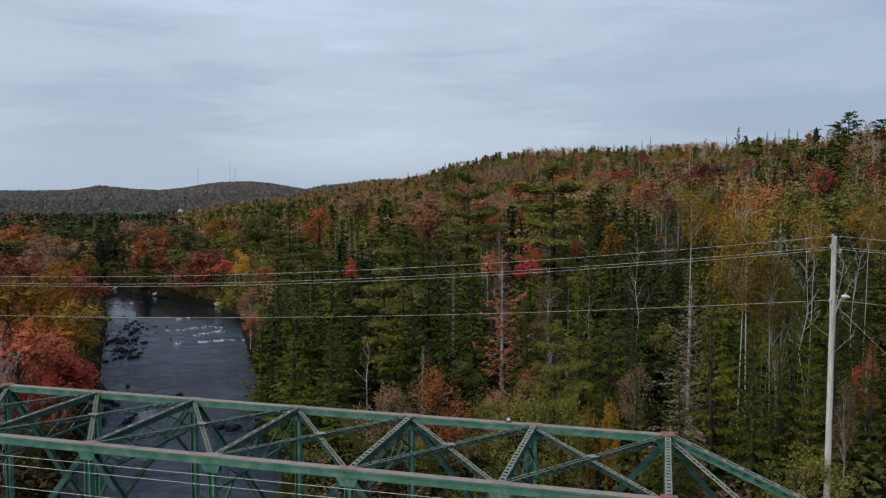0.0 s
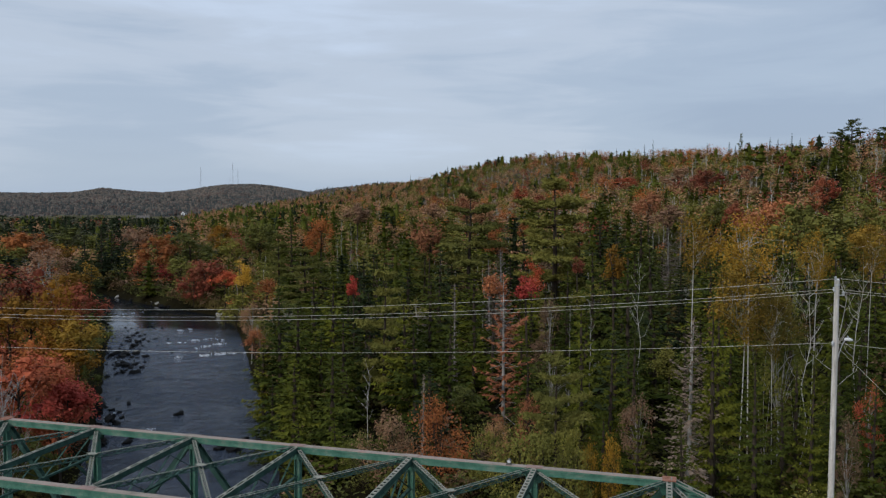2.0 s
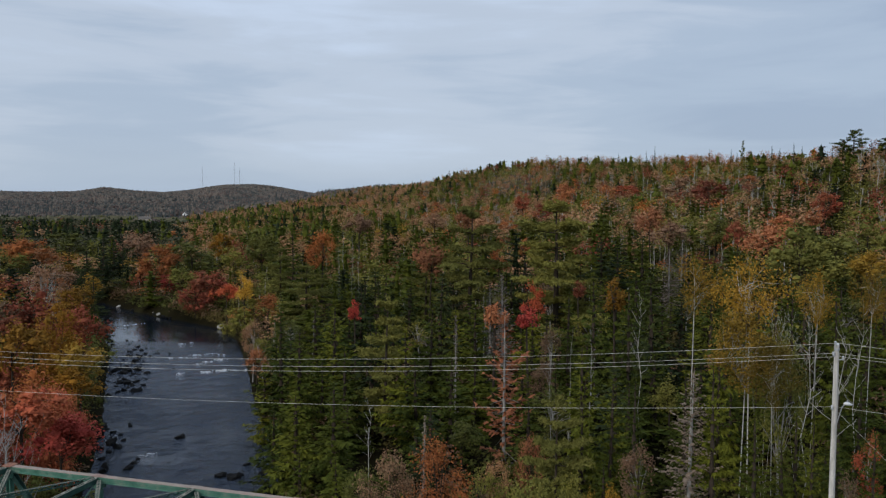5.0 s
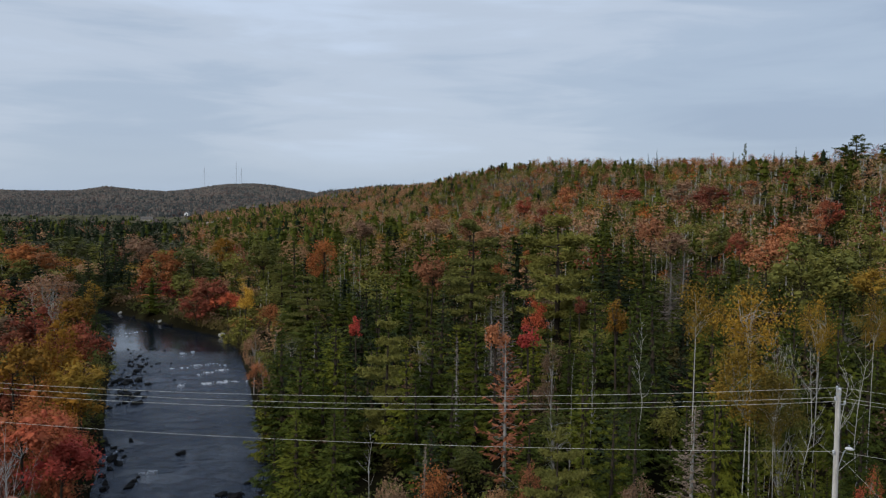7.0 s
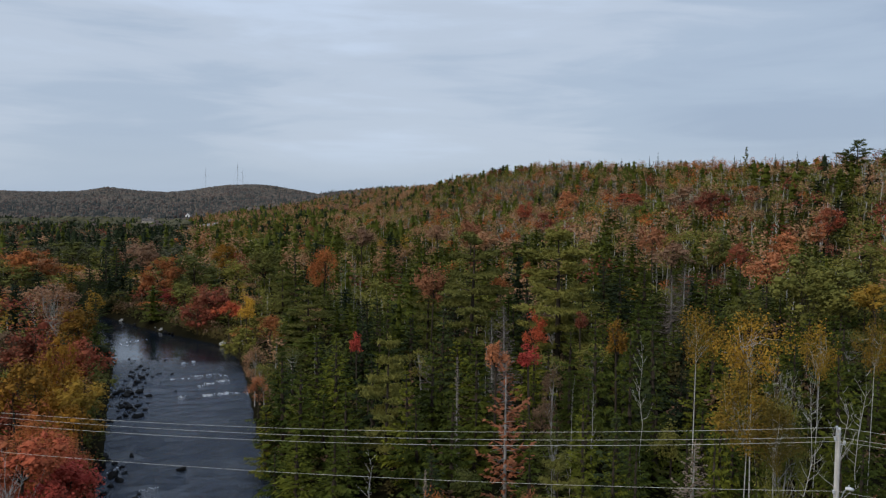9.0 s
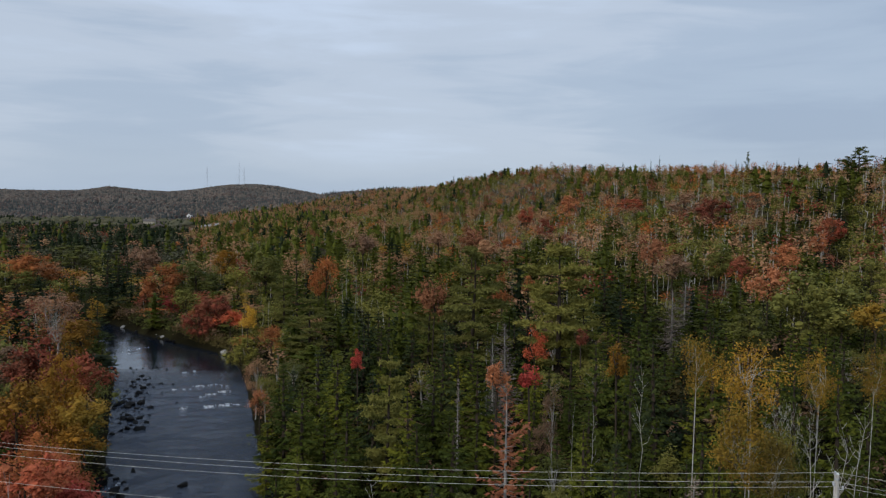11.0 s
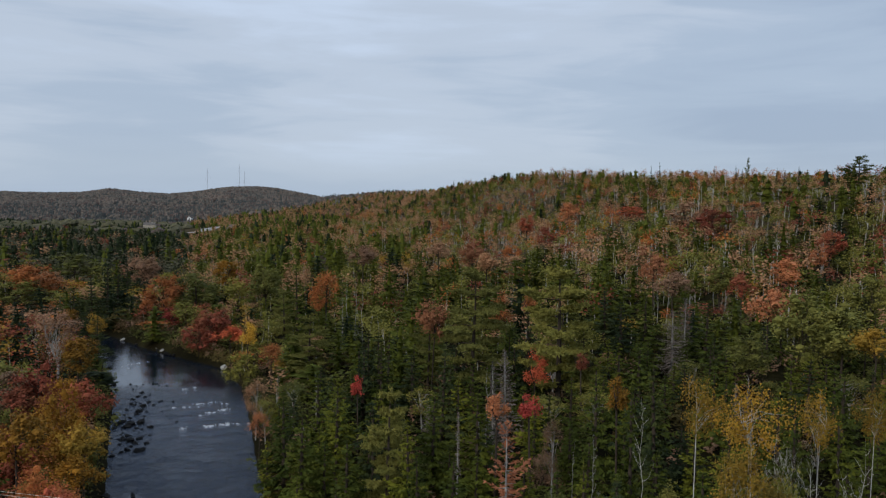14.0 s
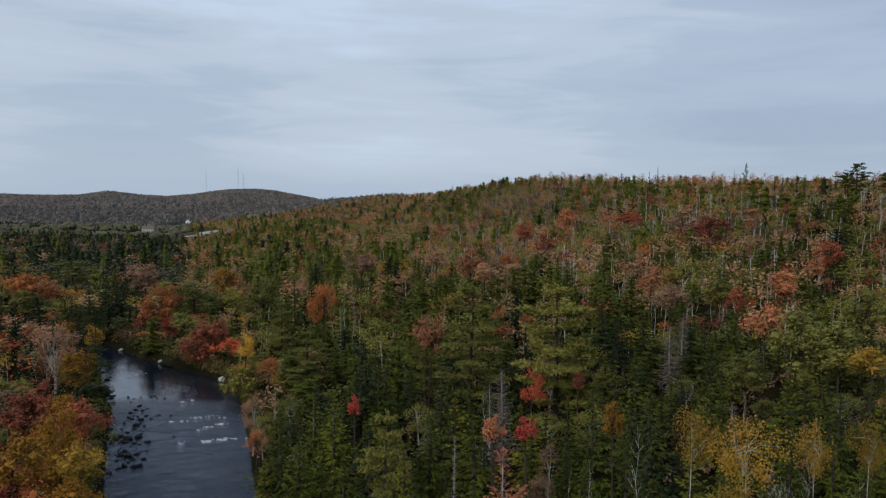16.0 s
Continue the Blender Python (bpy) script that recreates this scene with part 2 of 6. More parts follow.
def water_material():
    m, n, l, p = fresh("dark_river_water")
    pos = n.new("ShaderNodeNewGeometry").outputs["Position"]
    turn = n.new("ShaderNodeMapping")
    turn.inputs["Rotation"].default_value = (0, 0, radians(-18))
    turn.inputs["Scale"].default_value = (0.75, 1.25, 1)
    l.new(pos, turn.inputs[0])
    big = noise_node(n, l, turn.outputs[0], 0.42, 4, 0.6, 0.8)
    small = noise_node(n, l, turn.outputs[0], 1.3, 6, 0.66, 0.6)
    fine = noise_node(n, l, turn.outputs[0], 4.2, 4, 0.6, 0.4)
    h = mix_node(n, l, 0.22, mix_node(n, l, 0.6, big, small), fine)
    p.inputs["Roughness"].default_value = 0.06
    p.inputs["IOR"].default_value = 1.5
    p.inputs["Specular IOR Level"].default_value = 0.9
    p.inputs["Specular Tint"].default_value = (0.76, 0.86, 1.0, 1)
    # calmer in the pool above the rapids, with slick and ruffled patches below them
    where = n.new("ShaderNodeSeparateXYZ")
    l.new(pos, where.inputs[0])
    calm = n.new("ShaderNodeMapRange")
    for k, v in (("From Min", 138), ("From Max", 156), ("To Min", 0.85), ("To Max", 0.04)):
        calm.inputs[k].default_value = v
    l.new(where.outputs["Y"], calm.inputs["Value"])
    patch = noise_node(n, l, turn.outputs[0], 0.16, 5, 0.65, 1.2)
    ruffle = mix_node(n, l, 1.0, calm.outputs[0], ramp_node(n, l, patch, [(0.34, (0.34, 0.34, 0.34)), (0.62, (1, 1, 1))]), "MULTIPLY")
    h = mix_node(n, l, ruffle, (0.5, 0.5, 0.5), h)
    # ruffled water has a paler base than the pool, standing in for reflected sky
    l.new(mix_node(n, l, ruffle, (0.006, 0.010, 0.018), (0.026, 0.038, 0.063)), p.inputs["Base Color"])
    bump_node(n, l, h, 1.0, 1.25, p)
    return m


GROUND = ground_material()
RIVER = water_material()

# ---- mesh helpers ----


class Soup:
    """Loose verts and faces that become one mesh."""

    def __init__(self):
        self.v, self.f, self.m = [], [], []

    def add(self, verts, faces, slot=0):
        b = len(self.v)
        self.v.extend(tuple(p) for p in verts)
        self.f.extend(tuple(i + b for i in f) for f in faces)
        self.m.extend([slot] * len(faces))
        return self

    def beam(self, a, b, w, h, up=(0, 0, 1), slot=0):
        """A bar from a to b, w wide and h deep along up."""
        a, b, up = Vector(a), Vector(b), Vector(up)
        d = (b - a).normalized()
        s = d.cross(up)
        s = Vector((1, 0, 0)) if s.length < 1e-4 else s.normalized()
        u = s.cross(d)
        s, u = s * w / 2, u * h / 2
        return self.add([a - s - u, a + s - u, a + s + u, a - s + u, b - s - u, b + s - u, b + s + u, b - s + u],
                        [(0, 1, 2, 3), (7, 6, 5, 4), (0, 4, 5, 1), (1, 5, 6, 2), (2, 6, 7, 3), (3, 7, 4, 0)], slot)

    def tube(self, points, radii, sides=6, slot=0, caps=True):
        pts = [Vector(p) for p in points]
        rings = []
        for i, p in enumerate(pts):
            d = (pts[min(i + 1, len(pts) - 1)] - pts[max(i - 1, 0)]).normalized()
            s = d.cross(Vector((0.3, 0.1, 1)))
            s = (d.cross(Vector((1, 0, 0))) if s.length < 0.05 else s).normalized()
            u = s.cross(d)
            rings.append([p + (s * math.cos(6.2832 * k / sides) + u * math.sin(6.2832 * k / sides)) * radii[i] for k in range(sides)])
        faces = [(i * sides + k, i * sides + (k + 1) % sides, (i + 1) * sides + (k + 1) % sides, (i + 1) * sides + k)
                 for i in range(len(pts) - 1) for k in range(sides)]
        if caps:
            faces += [tuple(range(sides))[::-1], tuple((len(pts) - 1) * sides + k for k in range(sides))]
        return self.add([p for r in rings for p in r], faces, slot)

    def mesh(self, name, *materials, smooth=False):
        me = bpy.data.meshes.new(name)
        me.from_pydata(self.v, [], self.f)
        for m in materials:
            me.materials.append(m)
        if len(materials) > 1:
            me.polygons.foreach_set("material_index", self.m)
        if smooth:
            me.polygons.foreach_set("use_smooth", [True] * len(self.f))
        me.update()
        return me


def mesh_arrays(name, verts, size, material):
    """A mesh of separate triangles (size 3) or quads (size 4); verts is an array of corners in order."""
    verts = np.asarray(verts, dtype=np.float32).reshape(-1, 3)
    n = len(verts) // size
    me = bpy.data.meshes.new(name)
    me.vertices.add(len(verts))
    me.vertices.foreach_set("co", verts.ravel())
    me.loops.add(n * size)
    me.loops.foreach_set("vertex_index", np.arange(n * size, dtype=np.int32))
    me.polygons.add(n)
    me.polygons.foreach_set("loop_start", np.arange(0, n * size, size, dtype=np.int32))
    me.materials.append(material)
    me.update(calc_edges=True)
    return me


def part(name, mesh, parent, label=""):
    ob = new(name, mesh)
    ob.parent = parent
    return tagged(ob, label) if label else ob


def thing(name, m, label, category, group="", kind=""):
    ob = new(name)
    ob.empty_display_size = 0.3
    ob.matrix_basis = m
    return tagged(ob, label, category, group, kind)


# ---- the lie of the land ----
WATER = -3.8
RIVER_X = [-8, -10, -14, -18, -21.5, -27.8, -35.2, -42, -47.2, -52.5, -60, -69, -78, -87, -98, -114, -140, -260]
RIVER_Y = [-200, -60, 0, 40, 62, 84, 104, 123, 137.5, 152, 165.5, 177, 187, 197.5, 209, 222, 238, 262]
RIVER_HALF = [9, 9, 9, 8.5, 9, 10, 10.2, 11.2, 11.8, 12.2, 12.4, 9.2, 7.3, 6.5, 6.5, 7, 8, 9]


def river_line(n=420):
    k = np.linspace(0, len(RIVER_X) - 1, n)
    i = np.arange(len(RIVER_X))
    return np.interp(k, i, RIVER_X), np.interp(k, i, RIVER_Y), np.interp(k, i, RIVER_HALF)


LINE = river_line()


def bank_distance(x, y):
    """Metres outside the water's edge (negative in the river)."""
    x, y = np.atleast_1d(x).astype(float), np.atleast_1d(y).astype(float)
    best = np.full(x.shape, 1e9)
    for cx, cy, half in zip(*LINE):
        best = np.minimum(best, np.hypot(x - cx, y - cy) - half)
    return best


def step(a, b, v):
    t = np.clip((v - a) / (b - a), 0, 1)
    return t * t * (3 - 2 * t)


def ripple(x, y, size, seed):
    """Cheap smooth unevenness between -1 and 1."""
    r = np.random.RandomState(seed)
    out = 0
    for k in range(5):
        a, p = r.uniform(0, 6.28), r.uniform(0, 6.28)
        f = 6.28 / size * r.uniform(0.6, 1.7)
        out = out + np.sin((x * np.cos(a) + y * np.sin(a)) * f + p)
    return out / 3.2


def ground_height(x, y):
    x, y = np.atleast_1d(x).astype(float), np.atleast_1d(y).astype(float)
    s = bank_distance(x, y)
    across = ((x + 30) + 0.33 * (y - 82)) / 1.053
    hill = np.interp(across, [-20, 0, 50, 110, 186, 270, 350, 500], [0, 0.5, 4, 9, 16, 30, 42, 46])
    hill = hill * (1 + 0.58 * np.clip((y - 450) / 500, 0, 1.4)) + 11 * np.exp(-((x - 190) ** 2 + (y - 350) ** 2) / 110 ** 2) + 14 * np.exp(-(((x - 150) / 150) ** 2 + ((y - 650) / 170) ** 2)) + 8 * np.exp(-(((x - 85) / 85) ** 2 + ((y - 780) / 160) ** 2)) - 9 * np.exp(-(((x + 85) / 75) ** 2 + ((y - 1000) / 250) ** 2))
    cap = 66.0
    hill = cap * np.tanh(hill / cap * 1.15)
    hill = hill + 9 * np.exp(-(((x - 45) / 95) ** 2 + ((y - 780) / 190) ** 2)) + 5 * np.exp(-(((x + 45) / 50) ** 2 + ((y - 880) / 160) ** 2))
    hill = hill * (1 - step(1450, 2000, y))
    plain = -1.0 - 10 * step(350, 1050, y) + 1.2 * ripple(x, y, 160, 3)
    z = plain + hill * step(0, 40, across + 15) + 0.5 * ripple(x, y, 35, 5)
    # approach to the bridge and the flat beside the pole
    near = np.exp(-(((x - 26) / 26) ** 2 + ((y - 34) / 13) ** 2) ** 2)
    z = z * (1 - near) + 3.6 * near
    left = np.exp(-(((x + 56) / 22) ** 2 + ((y - 54) / 8) ** 2) ** 2)
    z = z * (1 - left) + 2.2 * left
    # the road's bed
    u, v = -0.9652 * (x - 10.05) + 0.2617 * (y - 36.25), -0.2617 * (x - 10.05) - 0.9652 * (y - 36.25)
    bed = step(-3.5, -0.5, v) * (1 - step(8.6, 11.6, v)) * ((u < -12.5) | (u > 49.0)) * step(-75, -60, u) * (1 - step(100, 115, u))
    z = z * (1 - bed) + 0.75 * bed
    # far ridge: a long slope from the valley houses up to two summits
    crest = np.interp(x * 3300 / np.maximum(y, 1400), [-2400, -1892, -1560, -1442, -1320, -1190, -1065, -930, -830, -736, -619, -525, -431, -300], [40, 47, 47, 66, 54, 47, 62, 81, 83, 77, 56, 38, 18, 0])
    crest = crest + 2.5 * ripple(x, y, 420, 8)
    z = z + (crest + 11) * step(1250, 3350, y) ** 0.85 * (1 - step(3500, 4600, y)) * step(1300, 1600, y) + 5 * ripple(x, y, 330, 17) * step(1500, 2000, y) * (1 - step(2700, 3200, y)) * (x < -100)
    # river bed and banks
    z = np.where(s < 12, (-1.9 + np.clip(s, 0, 12) * 0.12) * (1 - step(2, 12, s)) + z * step(2, 12, s), z)
    z = np.where(s < 2.0, -5.6 + 3.94 * step(-3.0, 2.0, s), z)
    return z


# ---- ground, river ----


def spaced(stops):
    """Grid lines with a spacing that grows outwards: rows of (start, end, step)."""
    out = []
    for a, b, s in stops:
        out += list(np.arange(a, b, s))
    return np.array(out + [stops[-1][1]], dtype=float)


def build_ground():
    xs = spaced([(-4800, -1500, 150), (-1500, -300, 50), (-300, -130, 10), (-130, 60, 2.0), (60, 300, 9), (300, 1500, 60), (1500, 4800, 300)])
    ys = spaced([(-1500, -100, 100), (-100, 0, 10), (0, 250, 2.5), (250, 700, 11), (700, 2400, 50), (2400, 4800, 80)])
    gx, gy = np.meshgrid(xs, ys)
    gz = ground_height(gx.ravel(), gy.ravel())
    me = bpy.data.meshes.new("ground")
    nx, ny = len(xs), len(ys)
    idx = np.arange(nx * ny).reshape(ny, nx)
    faces = np.stack([idx[:-1, :-1], idx[:-1, 1:], idx[1:, 1:], idx[1:, :-1]], -1).reshape(-1, 4)
    me.from_pydata(np.stack([gx.ravel(), gy.ravel(), gz], -1).tolist(), [], faces.tolist())
    me.polygons.foreach_set("use_smooth", [True] * len(faces))
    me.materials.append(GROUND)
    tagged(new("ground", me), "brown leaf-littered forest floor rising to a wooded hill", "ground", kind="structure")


def build_water():
    s = Soup()
    xs = spaced([(-270, -100, 3.0), (-100, -5, 0.7), (-5, 30, 3.0)])
    ys = spaced([(-200, 55, 5.0), (55, 240, 0.7), (240, 300, 3.0)])
    gx, gy = np.meshgrid(xs, ys)
    rough = np.exp(-(((gx + 43) / 16) ** 2 + ((gy - 134) / 16) ** 2))
    gz = WATER + 0.02 * ripple(gx, gy, 8, 21) + 0.012 * ripple(gx, gy, 3.4, 23) + 0.01 * ripple(gx, gy, 2.2, 24) + 0.08 * rough * ripple(gx, gy, 3.5, 22)
    near = bank_distance(gx.ravel(), gy.ravel()).reshape(gx.shape)
    idx = np.arange(gx.size).reshape(gx.shape)
    keep = near[:-1, :-1] < 6
    f = np.stack([idx[:-1, :-1], idx[:-1, 1:], idx[1:, 1:], idx[1:, :-1]], -1)[keep]
    s.add(np.stack([gx.ravel(), gy.ravel(), gz.ravel()], -1).tolist(), f.tolist())
    tagged(new("water", s.mesh("water", RIVER, smooth=True)), "dark rippled river water reflecting a grey sky", "river", kind="structure")


build_ground()
build_water()


def ground_at(x, y):
    return float(ground_height(x, y)[0])


# ---- truss bridge ----
BRIDGE = Matrix(((-0.9652, -0.2617, 0, 10.05), (0.2617, -0.9652, 0, 36.25), (0, 0, 1, 0), (0, 0, 0, 1)))
PANEL, WIDE, TOP, LOW, SHOULDER = 6.1, 8.1, 8.32, 0.9, 2.5


def lattice(s, a, b, gap, up, pitch, slot=0, flat=0.05):
    """Zigzag lacing bars between two parallel edges that lie gap apart along up."""
    a, b, up = Vector(a), Vector(b), Vector(up).normalized() * gap / 2
    n = max(2, int((b - a).length / pitch))
    for k in range(n):
        p, q = a.lerp(b, k / n), a.lerp(b, (k + 1) / n)
        lo, hi = (-up, up) if k % 2 else (up, -up)
        s.beam(p + lo, q + hi, 0.02, flat, up, slot)


def build_bridge():
    bridge = thing("truss_bridge", BRIDGE, "green riveted steel truss bridge with worn rusty top plates", "bridge")
    far, near = 0.0, WIDE
    for y in (far, near):
        # top chord: two webs, cover plate, rivet heads along the edge
        s = Soup()
        a, b = -0.25, 6 * PANEL + 0.25
        for side in (-1, 1):
            s.beam((a, y + 0.12 * side, TOP + 0.03), (b, y + 0.12 * side, TOP + 0.03), 0.03, 0.32)
            s.beam((a, y + 0.17 * side, TOP + 0.15), (b, y + 0.17 * side, TOP + 0.15), 0.025, 0.085)
            s.beam((a, y + 0.155 * side, TOP + 0.185), (b, y + 0.155 * side, TOP + 0.185), 0.05, 0.015)
            s.beam((a, y + 0.155 * side, TOP - 0.12), (b, y + 0.155 * side, TOP - 0.12), 0.08, 0.03)
        lattice(s, (a, y, TOP - 0.11), (b, y, TOP - 0.11), 0.24, (0, 1, 0), 0.4)
        chord = part("top_chord", s.mesh("top_chord", GREEN_PAINT), bridge)
        s = Soup().beam((a, y, TOP + 0.205), (b, y, TOP + 0.205), 0.36, 0.025)
        part("cover_plate", s.mesh("cover_plate", WORN_TOP), chord, "weathered pinkish-grey top plate")
        s = Soup()
        for x in np.arange(a + 0.1, b, 0.22):
            for side in (-0.183, 0.183):
                s.add([(x - 0.02, y + side, TOP + 0.13), (x + 0.02, y + side, TOP + 0.13), (x + 0.02, y + side, TOP + 0.09), (x - 0.02, y + side, TOP + 0.09),
                       (x, y + side * 1.08, TOP + 0.11)], [(0, 1, 4), (1, 2, 4), (2, 3, 4), (3, 0, 4)])
        tagged(part("rivets", s.mesh("rivets", GREEN_PAINT), chord), kind="stuff")
        # bottom chord
        s = Soup()
        for dy in (-0.16, 0.16):
            s.beam((-2 * PANEL, y + dy, LOW), (8 * PANEL, y + dy, LOW), 0.03, 0.32)
        s.beam((-2 * PANEL, y, LOW + 0.15), (8 * PANEL, y, LOW + 0.15), 0.36, 0.02)
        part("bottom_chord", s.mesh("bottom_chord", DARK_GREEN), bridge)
        for k in range(-1, 8):
            x = k * PANEL
            high = TOP if 0 <= k <= 6 else TOP - SHOULDER
            s = Soup()
            for dx in (-0.13, 0.13):
                s.beam((x + dx, y, LOW + 0.15), (x + dx, y, high - 0.18), 0.03, 0.30, (0, 1, 0))
            s.beam((x, y, LOW + 0.15), (x, y, high - 0.18), 0.24, 0.03, (0, 1, 0))
            part("post", s.mesh("post", GREEN_PAINT), bridge)
            s = Soup()
            for side in (-0.15, 0.15):
                ring = [(x - 0.46, high - 0.10), (x + 0.46, high - 0.10), (x + 0.30, high - 0.48), (x - 0.30, high - 0.48)]
                s.add([(u, y + side, w) for u, w in ring] + [(u, y + side * 0.93, w) for u, w in ring],
                      [(0, 1, 2, 3), (7, 6, 5, 4), (0, 4, 5, 1), (1, 5, 6, 2), (2, 6, 7, 3), (3, 7, 4, 0)])
            part("gusset_plate", s.mesh("gusset_plate", GREEN_PAINT), bridge)
        # web diagonals, leaning alternately
        for k in (0, 2, 4, 6):
            for to in (-1, 1):
                if not 0 <= k + to <= 6:
                    continue
                p, q = Vector((k * PANEL + 0.25 * to, y, TOP - 0.3)), Vector(((k + to) * PANEL - 0.2 * to, y, LOW + 0.2))
                s = Soup()
                for dy in (-0.13, 0.13):
                    s.beam(p + Vector((0, dy, 0)), q + Vector((0, dy, 0)), 0.03, 0.26, (1, 0, 0.4))
                lattice(s, p, q, 0.26, (0, 1, 0), 0.35)
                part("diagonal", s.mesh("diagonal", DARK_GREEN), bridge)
        # sloping chords from the hips down to the shoulders, then the end posts
        for k, to in ((0, -1), (6, 1)):
            hip, shoulder = Vector((k * PANEL + 0.1 * to, y, TOP + 0.05)), Vector(((k + to) * PANEL, y, TOP - SHOULDER))
            foot = Vector(((k + 2 * to) * PANEL, y, LOW + 0.1))
            for name, p, q in (("sloping_chord", hip, shoulder), ("end_post", shoulder, foot)):
                d = (q - p).normalized()
                nrm = Vector((0, 1, 0)).cross(d)
                nrm = nrm if nrm.z > 0 else -nrm
                s = Soup()
                for dy in (-0.21, 0.21):
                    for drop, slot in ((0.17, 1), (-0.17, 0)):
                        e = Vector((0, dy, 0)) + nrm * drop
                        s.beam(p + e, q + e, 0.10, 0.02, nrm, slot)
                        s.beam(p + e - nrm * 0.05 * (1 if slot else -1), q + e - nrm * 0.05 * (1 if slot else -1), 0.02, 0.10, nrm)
                    lattice(s, p + Vector((0, dy, 0)), q + Vector((0, dy, 0)), 0.30, nrm, 0.55, 0, 0.06)
                for j in range(9):
                    c = p.lerp(q, j / 8) + nrm * 0.185
                    s.beam(c - d * 0.11, c + d * 0.11, 0.42, 0.015, nrm, 1)
                    s.beam(c - d * 0.09 - nrm * 0.37, c + d * 0.09 - nrm * 0.37, 0.42, 0.015, nrm)
                part(name, s.mesh(name, GREEN_PAINT, PALE_EDGE), bridge, "open battened sloping member with pale upper flanges")
            p, q = Vector((k * PANEL + 0.2 * to, y, TOP - 0.3)), Vector(((k + to) * PANEL - 0.2 * to, y, LOW + 0.2))
            s = Soup()
            for dy in (-0.13, 0.13):
                s.beam(p + Vector((0, dy, 0)), q + Vector((0, dy, 0)), 0.03, 0.22, (1, 0, 0.4))
            lattice(s, p, q, 0.26, (0, 1, 0), 0.35)
            part("diagonal", s.mesh("diagonal", DARK_GREEN), bridge)
            s = Soup().beam((k * PANEL - 0.3, y, TOP + 0.235), (k * PANEL + 0.3, y, TOP + 0.235), 0.66, 0.03)
            part("hip_plate", s.mesh("hip_plate", RUSTY), bridge, "rust-red hip plate")
    # top struts and sway frames across the road
    for k in range(0, 7):
        x = k * PANEL
        s = Soup()
        p, q = Vector((x, 0.25, TOP + 0.12)), Vector((x, WIDE - 0.25, TOP + 0.12))
        gap = 0.10 if k <= 2 else 0.08
        for dx in (-gap, gap):
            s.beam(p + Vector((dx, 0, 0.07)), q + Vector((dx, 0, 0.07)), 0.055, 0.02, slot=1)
            s.beam(p + Vector((dx * 1.3, 0, -0.10)), q + Vector((dx * 1.3, 0, -0.06)), 0.02, 0.27)
        if k <= 2:
            for j in range(21):
                c = p.lerp(q, j / 20) + Vector((0, 0, 0.085))
                s.beam(c - Vector((0, 0.10, 0)), c + Vector((0, 0.10, 0)), 0.20, 0.012, slot=1)
        else:
            for j in range(10):
                c = p.lerp(q, j / 9) + Vector((0, 0, 0.085))
                s.beam(c - Vector((0, 0.12, 0)), c + Vector((0, 0.12, 0)), 0.14, 0.012, slot=1)
        part("top_strut", s.mesh("top_strut", DARK_GREEN, PALE_EDGE), bridge, "laced cross strut with pale upper flange")
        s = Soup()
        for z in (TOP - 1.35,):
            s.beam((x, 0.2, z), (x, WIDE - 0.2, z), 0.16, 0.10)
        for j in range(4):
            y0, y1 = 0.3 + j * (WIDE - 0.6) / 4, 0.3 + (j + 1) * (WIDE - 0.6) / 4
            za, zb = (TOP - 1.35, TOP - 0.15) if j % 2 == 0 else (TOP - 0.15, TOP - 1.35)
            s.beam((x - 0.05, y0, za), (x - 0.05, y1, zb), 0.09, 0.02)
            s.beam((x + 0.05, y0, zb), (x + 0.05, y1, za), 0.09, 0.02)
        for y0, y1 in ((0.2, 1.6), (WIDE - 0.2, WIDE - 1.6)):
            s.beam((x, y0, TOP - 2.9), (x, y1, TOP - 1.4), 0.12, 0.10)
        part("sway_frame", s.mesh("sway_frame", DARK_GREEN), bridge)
    # crossed lateral bracing in every panel
    for k in range(6):
        for c, (ya, yb) in enumerate(((0.25, WIDE - 0.25), (WIDE - 0.25, 0.25))):
            p, q = Vector((k * PANEL + 0.2, ya, TOP + 0.10 - 0.14 * c)), Vector(((k + 1) * PANEL - 0.2, yb, TOP + 0.10 - 0.14 * c))
            s = Soup()
            side = (q - p).cross(Vector((0, 0, 1))).normalized() * ((0.10 if k < 3 else 0.045) if c == 0 else 0.075)
            for e in (-1, 1):
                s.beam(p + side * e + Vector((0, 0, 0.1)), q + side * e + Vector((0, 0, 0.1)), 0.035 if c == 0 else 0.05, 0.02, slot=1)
                s.beam(p + side * e + Vector((0, 0, -0.1)), q + side * e + Vector((0, 0, -0.1)), 0.05, 0.02)
                lattice(s, p + side * e, q + side * e, 0.2, (0, 0, 1), 0.24, 0, 0.05)
            lattice(s, p + Vector((0, 0, 0.1)), q + Vector((0, 0, 0.1)), 0.2, side, 0.24, c, 0.035)
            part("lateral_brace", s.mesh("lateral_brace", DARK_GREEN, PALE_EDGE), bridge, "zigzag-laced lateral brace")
        x, y = (k + 0.5) * PANEL, WIDE / 2
        s = Soup().add([(x - 0.32, y, TOP + 0.22), (x, y - 0.22, TOP + 0.22), (x + 0.32, y, TOP + 0.22), (x, y + 0.22, TOP + 0.22), (x - 0.32, y, TOP + 0.235), (x, y - 0.22, TOP + 0.235), (x + 0.32, y, TOP + 0.235), (x, y + 0.22, TOP + 0.235)],
                       [(3, 2, 1, 0), (4, 5, 6, 7), (0, 1, 5, 4), (1, 2, 6, 5), (2, 3, 7, 6), (3, 0, 4, 7)])
        part("crossing_plate", s.mesh("crossing_plate", PALE_EDGE), bridge, "pale plate where two braces cross")
